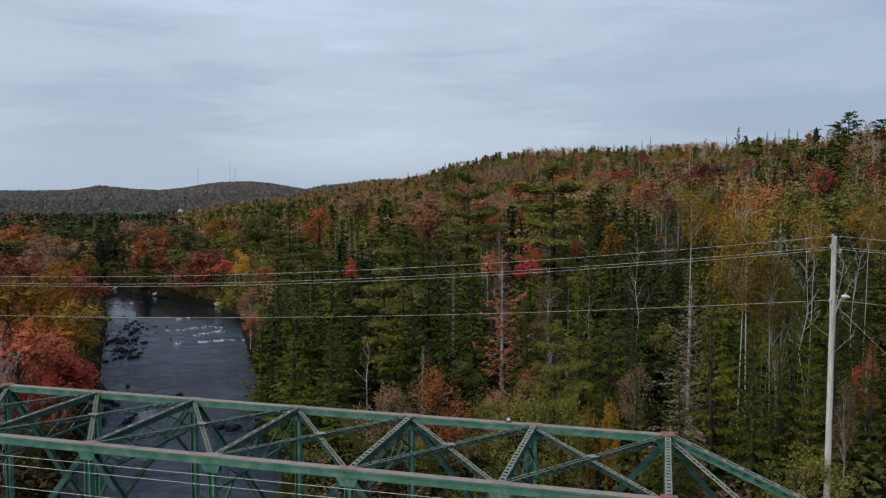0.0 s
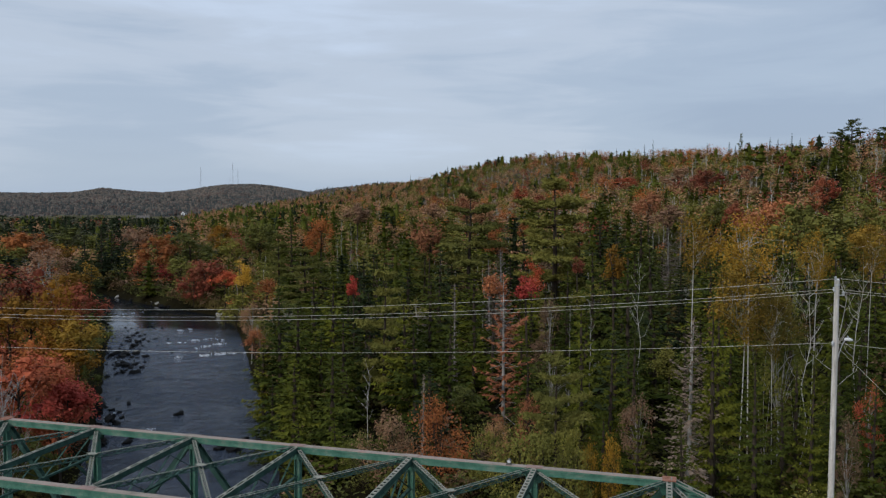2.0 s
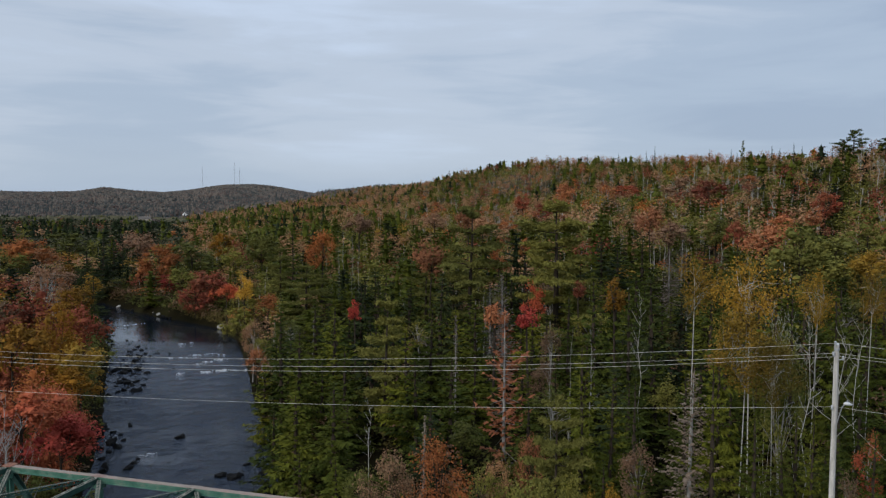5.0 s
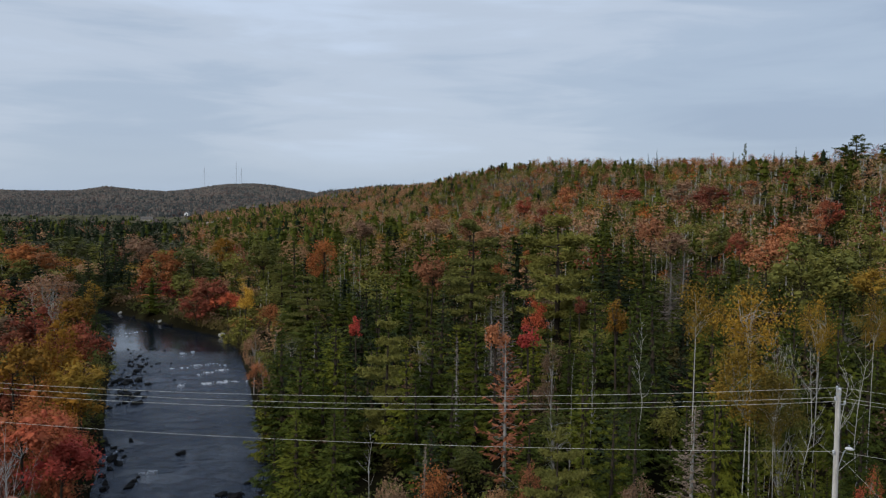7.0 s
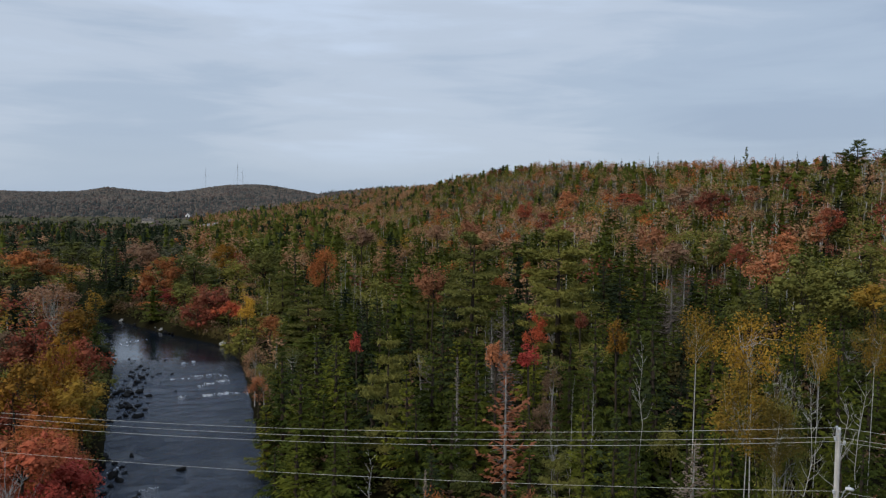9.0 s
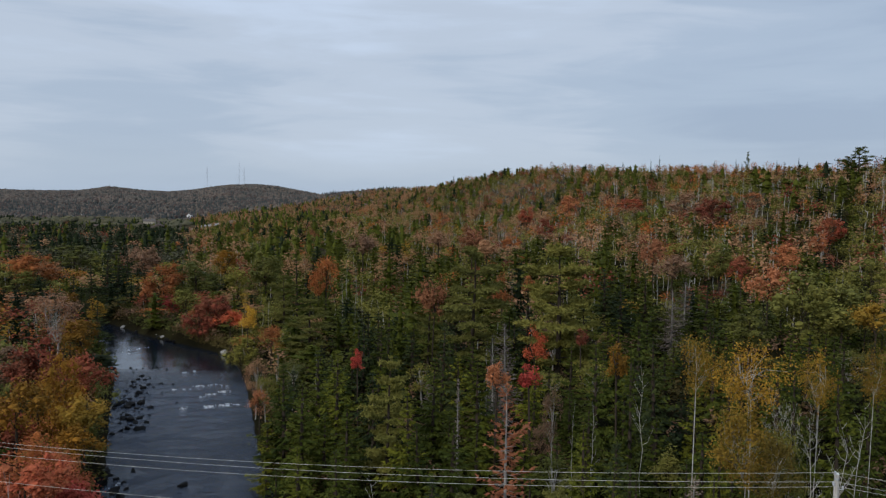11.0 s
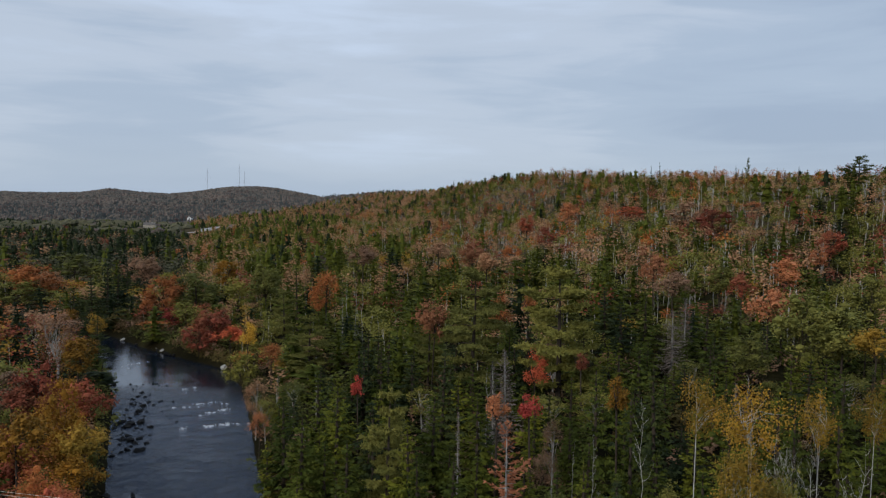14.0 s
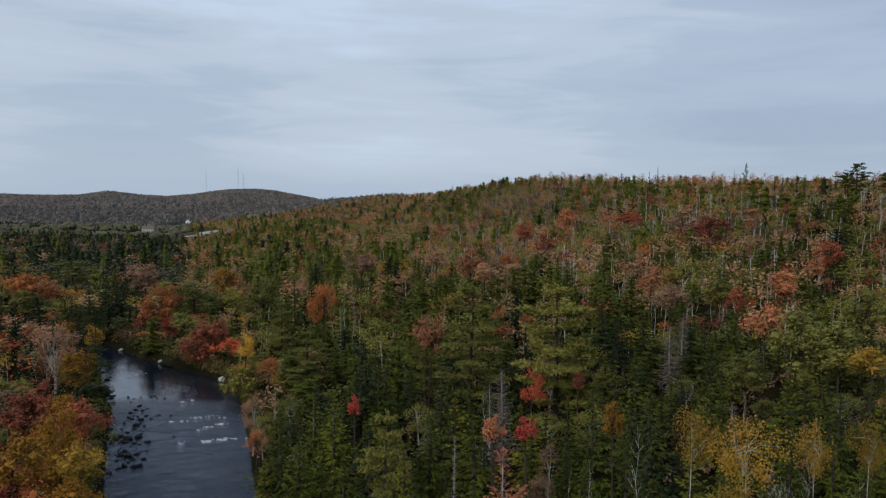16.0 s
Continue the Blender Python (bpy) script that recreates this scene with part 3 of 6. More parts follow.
    for y in (far, near):
        for k in range(1, 6):
            s = Soup().beam((k * PANEL - 0.38, y, TOP + 0.226), (k * PANEL + 0.38, y, TOP + 0.226), 0.40, 0.02)
            part("joint_plate", s.mesh("joint_plate", FADED_RUST if (k + (y > 1)) % 2 else WORN_TOP), bridge, "rusty splice plate on the top chord")
    # bracing between the sloping chords, portal beam at the shoulders
    for k, to in ((0, -1), (6, 1)):
        top, low = Vector((k * PANEL, 0, TOP)), Vector(((k + to) * PANEL, 0, TOP - SHOULDER))
        for c in (0, 1):
            ya, yb = ((0.25, WIDE - 0.25), (WIDE - 0.25, 0.25))[c]
            p, q = top + Vector((0.2 * to, ya, -0.05 - 0.12 * c)), low + Vector((-0.2 * to, yb, -0.05 - 0.12 * c))
            s = Soup()
            side = (q - p).cross(Vector((0, 0, 1))).normalized() * 0.1
            for e in (-1, 1):
                s.beam(p + side * e, q + side * e, 0.06, 0.03, slot=1)
            lattice(s, p, q, 0.2, side, 0.3, 1, 0.035)
            part("lateral_brace", s.mesh("lateral_brace", DARK_GREEN, PALE_EDGE), bridge, "zigzag-laced lateral brace")
        s = Soup()
        for dz in (0.0, -0.9):
            s.beam(low + Vector((0, 0.2, dz)), low + Vector((0, WIDE - 0.2, dz)), 0.14, 0.10, slot=1)
        for j in range(6):
            y0, y1 = 0.2 + j * (WIDE - 0.4) / 6, 0.2 + (j + 1) * (WIDE - 0.4) / 6
            za, zb = (0.0, -0.9) if j % 2 else (-0.9, 0.0)
            s.beam(low + Vector((0, y0, za)), low + Vector((0, y1, zb)), 0.08, 0.03)
        part("portal_brace", s.mesh("portal_brace", GREEN_PAINT, PALE_EDGE), bridge)
    s = Soup()
    for k in range(-2, 9):
        s.beam((k * PANEL, 0, LOW - 0.1), (k * PANEL, WIDE, LOW - 0.1), 0.25, 0.5)
    for y in np.linspace(0.9, WIDE - 0.9, 6):
        s.beam((-2 * PANEL, y, LOW + 0.1), (8 * PANEL, y, LOW + 0.1), 0.15, 0.3)
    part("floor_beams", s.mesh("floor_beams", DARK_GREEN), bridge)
    part("deck", Soup().beam((-2 * PANEL - 0.3, WIDE / 2, LOW + 0.36), (8 * PANEL + 0.3, WIDE / 2, LOW + 0.36), WIDE - 0.9, 0.2).mesh("deck", ASPHALT), bridge, "dark asphalt deck")
    for y in (0.45, WIDE - 0.45):
        s = Soup()
        for z in (0.75, 1.1):
            s.beam((-2 * PANEL, y, LOW + z), (8 * PANEL, y, LOW + z), 0.05, 0.12)
        part("guard_rail", s.mesh("guard_rail", DARK_GREEN), bridge)
    for k, name in ((-2, "abutment"), (8, "abutment")):
        x = k * PANEL + (-0.8 if k < 0 else 0.8)
        s = Soup().beam((x, -0.8, -3.0), (x, WIDE + 0.8, -3.0), 2.2, 7.0)
        ob = new(name, s.mesh(name, CONCRETE))
        ob.matrix_basis = BRIDGE
        tagged(ob, "weathered grey concrete bridge abutment", "abutment", kind="structure")
    for a, b in ((-2 * PANEL - 0.3, -70), (8 * PANEL + 0.3, 110)):
        s = Soup()
        n = 24
        for j in range(n):
            s.beam((a + (b - a) * j / n, WIDE / 2, LOW + 0.3), (a + (b - a) * (j + 1) / n, WIDE / 2, LOW + 0.3), WIDE - 1.2, 0.3)
        ob = new("road", s.mesh("road", ASPHALT))
        ob.matrix_basis = BRIDGE
        tagged(ob, "dark two-lane asphalt road leading onto the bridge", "road", kind="structure")


build_bridge()


def build_chord_object(u):
    """An unidentified small dark object on top of the far chord, built in a lamp's shape."""
    lamp = thing("floodlight", BRIDGE @ pose(u, 0.0, TOP + 0.22), "small black object with a white face on the bridge chord", "lamp")
    part("base", Soup().beam((-0.14, 0, 0.02), (0.14, 0, 0.02), 0.16, 0.04).mesh("base", ROOF), lamp)
    part("bracket", Soup().tube([(-0.1, 0, 0.03), (-0.12, 0, 0.14), (0.0, 0.02, 0.22)], [0.022] * 3, 6).mesh("bracket", ROOF), lamp)
    part("housing", Soup().tube([(-0.02, -0.1, 0.2), (-0.02, -0.04, 0.2), (-0.02, 0.1, 0.17)], [0.05, 0.10, 0.11], 10).mesh("housing", ROOF, smooth=True), lamp)
    part("face", Soup().tube([(-0.02, 0.1, 0.17), (-0.02, 0.115, 0.168)], [0.085, 0.08], 10).mesh("face", LAMP_WHITE), lamp, "white face of the small black object")


build_chord_object(7.33)

# ---- utility poles and wires ----
LINE_WAY = Vector((-0.9635, 0.268, 0))


def build_pole(x, y, top, lamp):
    base = ground_at(x, y) - 0.3
    pole = thing("utility_pole", pose(x, y, base), "weathered grey wooden utility pole with a street lamp arm" if lamp else "weathered grey wooden utility pole", "utility pole")
    h = top - base
    s = Soup().tube([(0, 0, 0), (0.01, 0, h * 0.5), (0, 0.01, h - 0.05), (0, 0.01, h)], [0.155, 0.135, 0.110, 0.10], 14)
    part("shaft", s.mesh("shaft", POLE_WOOD, smooth=False), pole)
    s = Soup().tube([(0, 0, h - 0.28), (0, 0, h - 0.18)], [0.122, 0.122], 14)
    part("band", s.mesh("band", STEEL), pole)
    part("cap", Soup().tube([(0, 0, h), (0, 0, h + 0.05)], [0.105, 0.08], 14).mesh("cap", LAMP_WHITE), pole, "pale pole cap")
    for dx, dz in ((-0.14, 0.08), (0.24, -0.62), (-0.20, -0.42), (-0.18, -2.96)):
        s = Soup().tube([(0, -0.05, h + dz - 0.08), (dx, -0.12, h + dz - 0.08)], [0.022, 0.022], 6)
        arm = part("bracket", s.mesh("bracket", STEEL), pole)
        s = Soup().tube([(dx, -0.12, h + dz - 0.1), (dx, -0.12, h + dz - 0.02), (dx, -0.12, h + dz), (dx, -0.12, h + dz + 0.07), (dx, -0.12, h + dz + 0.1)], [0.03, 0.06, 0.04, 0.06, 0.03], 8)
        part("insulator", s.mesh("insulator", PORCELAIN), arm)
    if lamp:
        z = 13.55 - base
        s = Soup().tube([(0.08, -0.05, z), (0.16, -0.10, z + 0.45), (0.26, -0.18, z + 0.9), (0.36, -0.24, z + 1.06)], [0.024] * 4, 8)
        arm = part("lamp_arm", s.mesh("lamp_arm", STEEL), pole, "curved galvanised lamp arm")
        s = Soup().tube([(0.30, -0.22, z + 1.07), (0.36, -0.24, z + 1.09), (0.50, -0.30, z + 1.09), (0.64, -0.36, z + 1.06)], [0.04, 0.075, 0.085, 0.03], 12)
        head = part("lamp_head", s.mesh("lamp_head", LAMP_WHITE, smooth=True), arm, "white street lamp head")
        s = Soup().tube([(0.44, -0.28, z + 1.15), (0.44, -0.28, z + 1.25)], [0.035, 0.03], 8)
        part("photocell", s.mesh("photocell", STEEL), head)
    return pole


build_pole(18.2, 38.1, 17.38, True)
build_pole(18.2 - 96.4, 38.1 + 26.8, 14.4, False)
build_pole(18.2 + 43.4, 38.1 - 12.1, 16.0, False)
build_pole(-52.0, 36.9, 11.2, False)
build_pole(38.0, 12.5, 11.2, False)


def build_wire(a, b, sag, radius=0.0075):
    a, b = Vector(a), Vector(b)
    pts = []
    for k in range(41):
        t = k / 40
        p = a.lerp(b, t)
        p.z -= 4 * sag * t * (1 - t)
        pts.append(p)
    s = Soup().tube(pts, [radius] * 41, 6)
    me = s.mesh("power_line", WIRE)
    tagged(new("power_line", me), "thin pale overhead power line strung between wooden poles", "power line", "power lines")


LINE_SIDE = Vector((0.268, 0.9635, 0))
for z, near_side, far_side, drop, sag in ((17.45, 0.10, -2.53, 0.61, 2.75), (16.94, 0.30, -1.50, 0.63, 2.72), (16.86, -0.15, -3.75, -0.06, 2.95), (14.45, 0.0, -2.89, 1.12, 1.90)):
    start = Vector((18.2, 38.0, z)) + LINE_SIDE * near_side
    build_wire(start, start + LINE_WAY * 100 + LINE_SIDE * (far_side - near_side) - Vector((0, 0, drop)), sag)
    build_wire(start, start - LINE_WAY * 45 - Vector((0, 0, 1.2)), 0.7)
tagged(new("guy_wire", Soup().tube([(18.3, 38.0, 14.2), (28.6, 35.2, 3.5)], [0.006, 0.006], 5).mesh("guy_wire", WIRE)), "thin steel guy wire slanting from the utility pole", "guy wire")
for z in (10.58, 10.27, 9.51):
    p = Vector((-14.7, 26.9, z))
    build_wire(p + LINE_WAY * 38 - Vector((0, 0, 0.3)), p - LINE_WAY * 53 + Vector((0, 0, 0.42)), 0.02)

# ---- trees: shapes ----
# Every shape is built 1 m tall units apart from radius: shapes are in metres and scaled when planted.


def unit(v):
    return v / np.maximum(np.linalg.norm(v, axis=-1, keepdims=True), 1e-6)


def cone_core(r, height, clear, reach, sides=7, tiers=6):
    """The dense inner growth of a conifer: jagged stacked skirts, as loose triangles."""
    tris = []
    for k in range(tiers):
        f0, f1 = k / tiers, min(1.0, (k + 1.55) / tiers)
        z0, z1 = height * (clear + (1 - clear) * f0), height * (clear + (1 - clear) * f1) * 0.985
        w = reach((f0 * 0.9 + 0.02))
        a = r.uniform(0, 6.28) + np.arange(sides) * 6.2832 / sides
        rad = w * r.uniform(0.75, 1.1, sides)
        ring = np.stack([np.cos(a) * rad, np.sin(a) * rad, z0 - 0.10 * w + r.normal(0, 0.12, sides)], -1)
        tip = np.array([0, 0, z1])
        for i in range(sides):
            tris.append([ring[i], ring[(i + 1) % sides], tip])
    return np.array(tris)


def conifer_leaves(seed, height, radius, whorl, boughs, stations, spray, clear=0.06, droop=0.35, power=0.55, ragged=0.3, core=0.62, core_tiers=7, hang=0.15, roll=0.3):
    """Needle sprays of a spruce or fir as loose triangles, (n, 3, 3)."""
    r = np.random.RandomState(seed)
    tris = []
    lop = r.uniform(0, 6.28)

    def reach_at(f):
        return radius * max(0.0, 1 - f) ** power * min(1, 0.6 + f * 3.0)

    if core:
        tris.append(cone_core(r, height, clear, lambda f: core * reach_at(f), 7, core_tiers))
    z = height * clear
    while z < height * 0.985:
        f = (z / height - clear) / (1 - clear)
        reach = reach_at(f) * (0.86 + 0.14 * np.sin(f * 23 + seed))
        n = max(3, int(boughs * (1 - 0.4 * f)))
        ang = r.uniform(0, 6.28) + np.arange(n) * 6.2832 / n + r.normal(0, 0.28, n)
        for a in ang:
            length = max(0.15, reach * r.uniform(1 - ragged * 1.2, 1 + ragged * 0.6) * (1 + 0.12 * np.cos(a - lop)))
            if r.rand() < 0.05:
                continue
            k = max(2, int(length * stations))
            t = (np.arange(k) + r.uniform(0.3, 0.9, k)) / k
            t = 0.12 + 0.88 * t
            slope = 0.40 * f + 0.02 - droop * (1 - f)
            px, py = np.cos(a) * t * length, np.sin(a) * t * length
            pz = z + t * length * slope + 0.16 * length * t ** 2.2 + r.normal(0, 0.04, k)
            for side in (-1, 0, 1):
                turn = a + side * r.uniform(0.5, 1.05, k)
                ln = (0.22 + 0.30 * length * (1.1 - t * 0.7)) * r.uniform(0.7, 1.3, k)
                ln = np.minimum(ln, 0.85) * spray
                w = (0.09 + 0.16 * ln) * spray ** 0.5
                c = np.stack([px, py, pz], -1)
                out = unit(np.stack([np.cos(turn), np.sin(turn), slope - hang + r.normal(0, 0.3, k)], -1))
                across = unit(np.stack([-np.sin(turn), np.cos(turn), r.normal(0, roll, k)], -1))
                tris.append(np.stack([c - across * w[:, None], c + across * w[:, None], c + out * ln[:, None]], 1))
        z += whorl * r.uniform(0.75, 1.25) * (1.15 - 0.55 * f)
    for j in range(8):
        a = r.uniform(0, 6.28)
        c = np.array([0, 0, height - 0.14 * j])
        o = np.array([np.cos(a) * (0.1 + 0.05 * j), np.sin(a) * (0.1 + 0.05 * j), 0.12])
        tris.append(np.array([[c - [0.04, 0, 0.12], c + [0.04, 0, -0.12], c + o]]))
    return np.concatenate(tris)


def icosahedron():
    g = (1 + 5 ** 0.5) / 2
    v = np.array([(-1, g, 0), (1, g, 0), (-1, -g, 0), (1, -g, 0), (0, -1, g), (0, 1, g), (0, -1, -g), (0, 1, -g), (g, 0, -1), (g, 0, 1), (-g, 0, -1), (-g, 0, 1)]) / math.hypot(1, g)
    d = np.linalg.norm(v[:, None] - v[None], axis=-1)
    near = (d > 0.1) & (d < 1.2)
    return np.array([v[[i, j, k]] for i in range(12) for j in range(i + 1, 12) for k in range(j + 1, 12) if near[i, j] and near[j, k] and near[i, k]])


ICO = icosahedron()


def conifer_wood(seed, height, radius, clear, limbs=0, slot=0):
    r = np.random.RandomState(seed + 77)
    s = Soup()
    base = 0.012 * height + 0.04
    s.tube([(0, 0, -0.6), (0, 0, height * 0.5), (0, 0, height * 0.98)], [base, base * 0.6, 0.015], 6, caps=False)
    for _ in range(limbs):
        f = r.uniform(0.05, 0.8)
        a, ln = r.uniform(0, 6.28), radius * (1 - f) * r.uniform(0.4, 0.8)
        p = Vector((0, 0, f * height))
        q = p + Vector((math.cos(a) * ln, math.sin(a) * ln, ln * r.uniform(-0.35, 0.05)))
        s.tube([p, q], [0.03, 0.008], 3, caps=False)
    return s


def tufts(r, centres, count, size, lift, thin=0.2):
    """Bunches of pointed needles or twigs at the centres."""
    n = len(centres) * count
    c = np.repeat(centres, count, 0) + r.normal(0, size * 0.35, (n, 3)) * [1, 1, 0.4]
    d = unit(r.normal(0, 1, (n, 3)) + [0, 0, lift])
    e = unit(np.cross(d, r.normal(0, 1, (n, 3))))
    ln = size * r.uniform(0.6, 1.2, n)[:, None]
    w = ln * thin
    return np.stack([c - e * w, c + e * w, c + d * ln], 1)


def pine_shape(seed, height, radius, clear=0.2, whorls=7, limbs=5, tuft_count=12, tuft=0.40, pads=6, density=15.0):
    """A white pine: long bare limbs that carry level plumes, open between the tiers."""
    r = np.random.RandomState(seed)
    s = Soup()
    base = 0.013 * height + 0.06
    s.tube([(0, 0, -0.6), (0.06, 0.04, height * 0.4), (-0.05, 0.08, height * 0.75), (0, 0, height)], [base, base * 0.75, base * 0.4, 0.02], 7, caps=False)
    centres, plates = [], []
    for k in range(whorls):
        g = k / (whorls - 0.4)
        f = clear + (1 - clear) * g
        n = max(3, limbs - int(2 * g))
        turn = r.uniform(0, 6.28)
        for i in range(n):
            a = turn + i * 6.2832 / n + r.normal(0, 0.3)
            ln = radius * (0.72 + 0.75 * g) * (1.08 - g ** 1.9) * r.uniform(0.45, 1.3)
            rise = 0.02 + 0.38 * g ** 2 + r.normal(0, 0.05)
            p = Vector((0, 0, f * height + r.normal(0, 0.2)))
            d = Vector((math.cos(a), math.sin(a), 0))
            mid = p + d * ln * 0.55 + Vector((0, 0, ln * rise * 0.3))
            tip = p + d * ln + Vector((0, 0, ln * rise + 0.06 * ln))
            s.tube([p, mid, tip], [0.05 + 0.012 * ln, 0.035, 0.012], 4, caps=False)
            for c in range(pads):
                t = 0.38 + 0.62 * (c + r.rand()) / pads
                q = p.lerp(mid, t / 0.55) if t < 0.55 else mid.lerp(tip, (t - 0.55) / 0.45)
                side = r.uniform(-1, 1) * 0.20 * ln
                wide = ln * r.uniform(0.16, 0.26)
                x, y, z = q.x - d.y * side, q.y + d.x * side, q.z + 0.12
                plates.append(ICO * np.array([0.45, 0.45, 0.10]) * wide + [x, y, z])
                for _ in range(max(3, int(wide * density))):
                    u, v = r.uniform(0, 6.28), wide * math.sqrt(r.rand())
                    centres.append((x + math.cos(u) * v, y + math.sin(u) * v, z + 0.05 + r.normal(0, 0.09)))
    centres += [(0, 0, height * (1 - 0.02 * j)) for j in range(4)]
    return s, np.concatenate([tufts(r, np.array(centres), tuft_count, tuft, 0.5, 0.2), *plates])


def leafy_shape(seed, height, radius, clear=0.25, clumps=30, leaves=60, leaf=0.20, sparse=0.0, flat=0.95, stems=1, lean=0.04, core=0.85, thick=1.0):
    """A broadleaved tree: forked limbs, uneven clumps of small leaves with gaps between them."""
    r = np.random.RandomState(seed)
    s = Soup()
    low = height * clear
    crown_mid, crown_half = (low + height) / 2, (height - low) / 2
    base = (0.010 * height + 0.035) * thick
    forks = []
    for q in range(stems):
        a = r.uniform(0, 6.28)
        spread = (0.10 if stems == 1 else 0.28) * height * 0.5
        b = Vector((math.cos(a) * 0.05 * stems, math.sin(a) * 0.05 * stems, -0.5))
        k1 = b + Vector((math.cos(a) * spread * 0.35, math.sin(a) * spread * 0.35, low + 0.5))
        k2 = k1 + Vector((math.cos(a) * spread * 0.5 + r.normal(0, lean * height), math.sin(a) * spread * 0.5 + r.normal(0, lean * height), crown_half * 0.9))
        k3 = k2 + Vector((r.normal(0, 0.3), r.normal(0, 0.3), crown_half * 0.75))
        s.tube([b, k1, k2, k3], [base, base * 0.75, base * 0.42, 0.02], 6, caps=False)
        forks.append((k1, k2, k3))
    centres, sizes = [], []
    for k in range(clumps):
        u = r.normal(0, 1, 3)
        u = u / np.linalg.norm(u)
        rad = r.uniform(0.15, 1.0) ** 0.4
        bulge = 1 + 0.22 * math.sin(u[0] * 4 + seed) + 0.15 * math.sin(u[1] * 7 + seed * 2)
        c = Vector((u[0] * radius * rad * bulge, u[1] * radius * rad * bulge, crown_mid + u[2] * crown_half * rad))
        taper = 1.0 - 0.35 * max(0, (c.z - crown_mid) / crown_half)
        c.x, c.y = c.x * taper, c.y * taper
        centres.append(c)
        sizes.append(radius * r.uniform(0.22, 0.42) * (30 / clumps) ** 0.25)
        k1, k2, k3 = forks[k % stems]
        t = r.uniform(0, 0.85)
        start = k1.lerp(k2, t / 0.5) if t < 0.5 else k2.lerp(k3, (t - 0.5) / 0.5)
        if start.z > c.z:
            start = k1
        bend = start.lerp(c, 0.5) + Vector((0, 0, 0.12 * (c - start).length))
        s.tube([start, bend, c], [base * 0.34, base * 0.18, 0.008], 3, caps=False)
    tris = []
    for c, size in zip(centres, sizes):
        if core:
            g = ICO * size * core * r.uniform(0.8, 1.2, (1, 1, 3)) * [1, 1, flat]
            g = g * (1 + 0.25 * np.sin(g[..., :1] * 9 + seed) + 0.2 * np.sin(g[..., 1:2] * 11))
            tris.append(g + np.array(c))
        n = int(leaves * r.uniform(0.6, 1.3) * (1 - sparse))
        u = unit(r.normal(0, 1, (n, 3)))
        p = np.array(c) + u * r.uniform(0.35, 1.3, (n, 1)) * [size, size, size * flat]
        d = unit(r.normal(0, 1, (n, 3)) * [1, 1, 0.45] + u * 0.5)
        e = unit(np.cross(d, r.normal(0, 0.45, (n, 3)) + [0, 0, 1] + u * 0.6))
        w = leaf * r.uniform(0.6, 1.4, n)[:, None]
        tris.append(np.stack([p - d * w * 0.7 - e * w * 0.8, p - d * w * 0.6 + e * w * 0.8, p + d * w], 1))
    return s, np.concatenate(tris)


def bare_shape(seed, height, radius, limbs=14, stems=1, twigs=4, bend=0.06, low=0.35, thick=1.0):
    """A leafless tree: crooked trunk, limbs, side twigs."""
    r = np.random.RandomState(seed)
    s = Soup()
    base = (0.008 * height + 0.03) * (1.0 if stems == 1 else 0.5) * thick
    for q in range(stems):
        a = r.uniform(0, 6.28)
        out = 0.0 if stems == 1 else 0.30 * height * r.uniform(0.5, 1)
        pts = []
        for k in range(7):
            t = k / 6
            pts.append(Vector((math.cos(a) * out * t ** 1.3 + r.normal(0, bend) * height * 0.25 * t, math.sin(a) * out * t ** 1.3 + r.normal(0, bend) * height * 0.25 * t, -0.4 + (height + 0.4) * t * (1 if q == 0 else r.uniform(0.8, 1)))))
        s.tube(pts, [base * (1 - 0.85 * k / 6) for k in range(7)], 6, caps=False)
        for _ in range(limbs):
            t = r.uniform(low, 0.97)
            i = min(5, int(t * 6))
            p = pts[i].lerp(pts[i + 1], t * 6 - i)
            b = r.uniform(0, 6.28)
            ln = radius * (1.15 - t) * r.uniform(0.5, 1.2)
            m = p + Vector((math.cos(b) * ln * 0.5, math.sin(b) * ln * 0.5, ln * r.uniform(0.15, 0.6)))
            e = m + Vector((math.cos(b + 0.4) * ln * 0.5, math.sin(b + 0.4) * ln * 0.5, ln * r.uniform(0.2, 0.8)))
            s.tube([p, m, e], [base * 0.35, base * 0.22, 0.006], 3, caps=False)
            for _ in range(twigs):
                f = m.lerp(e, r.rand())
                g = f + Vector((r.normal(0, 0.22), r.normal(0, 0.22), r.uniform(0.05, 0.4))) * ln * 0.6
                s.tube([f, g], [base * 0.14, 0.004], 3, caps=False)
    return s


# ---- trees: planting ----
SHAPES = {}


def keep_shape(key, height, radius, wood, wood_material, crowns, names=("trunk", "crown")):
    """Stores a tree shape: its trunk mesh and one crown mesh a foliage material."""
    trunk = wood.mesh(key + "_trunk", wood_material, smooth=True) if wood else None
    SHAPES[key] = (height, radius, trunk, {m.name: mesh_arrays(key + "_crown", a, a.shape[1], m) for m, a in crowns})


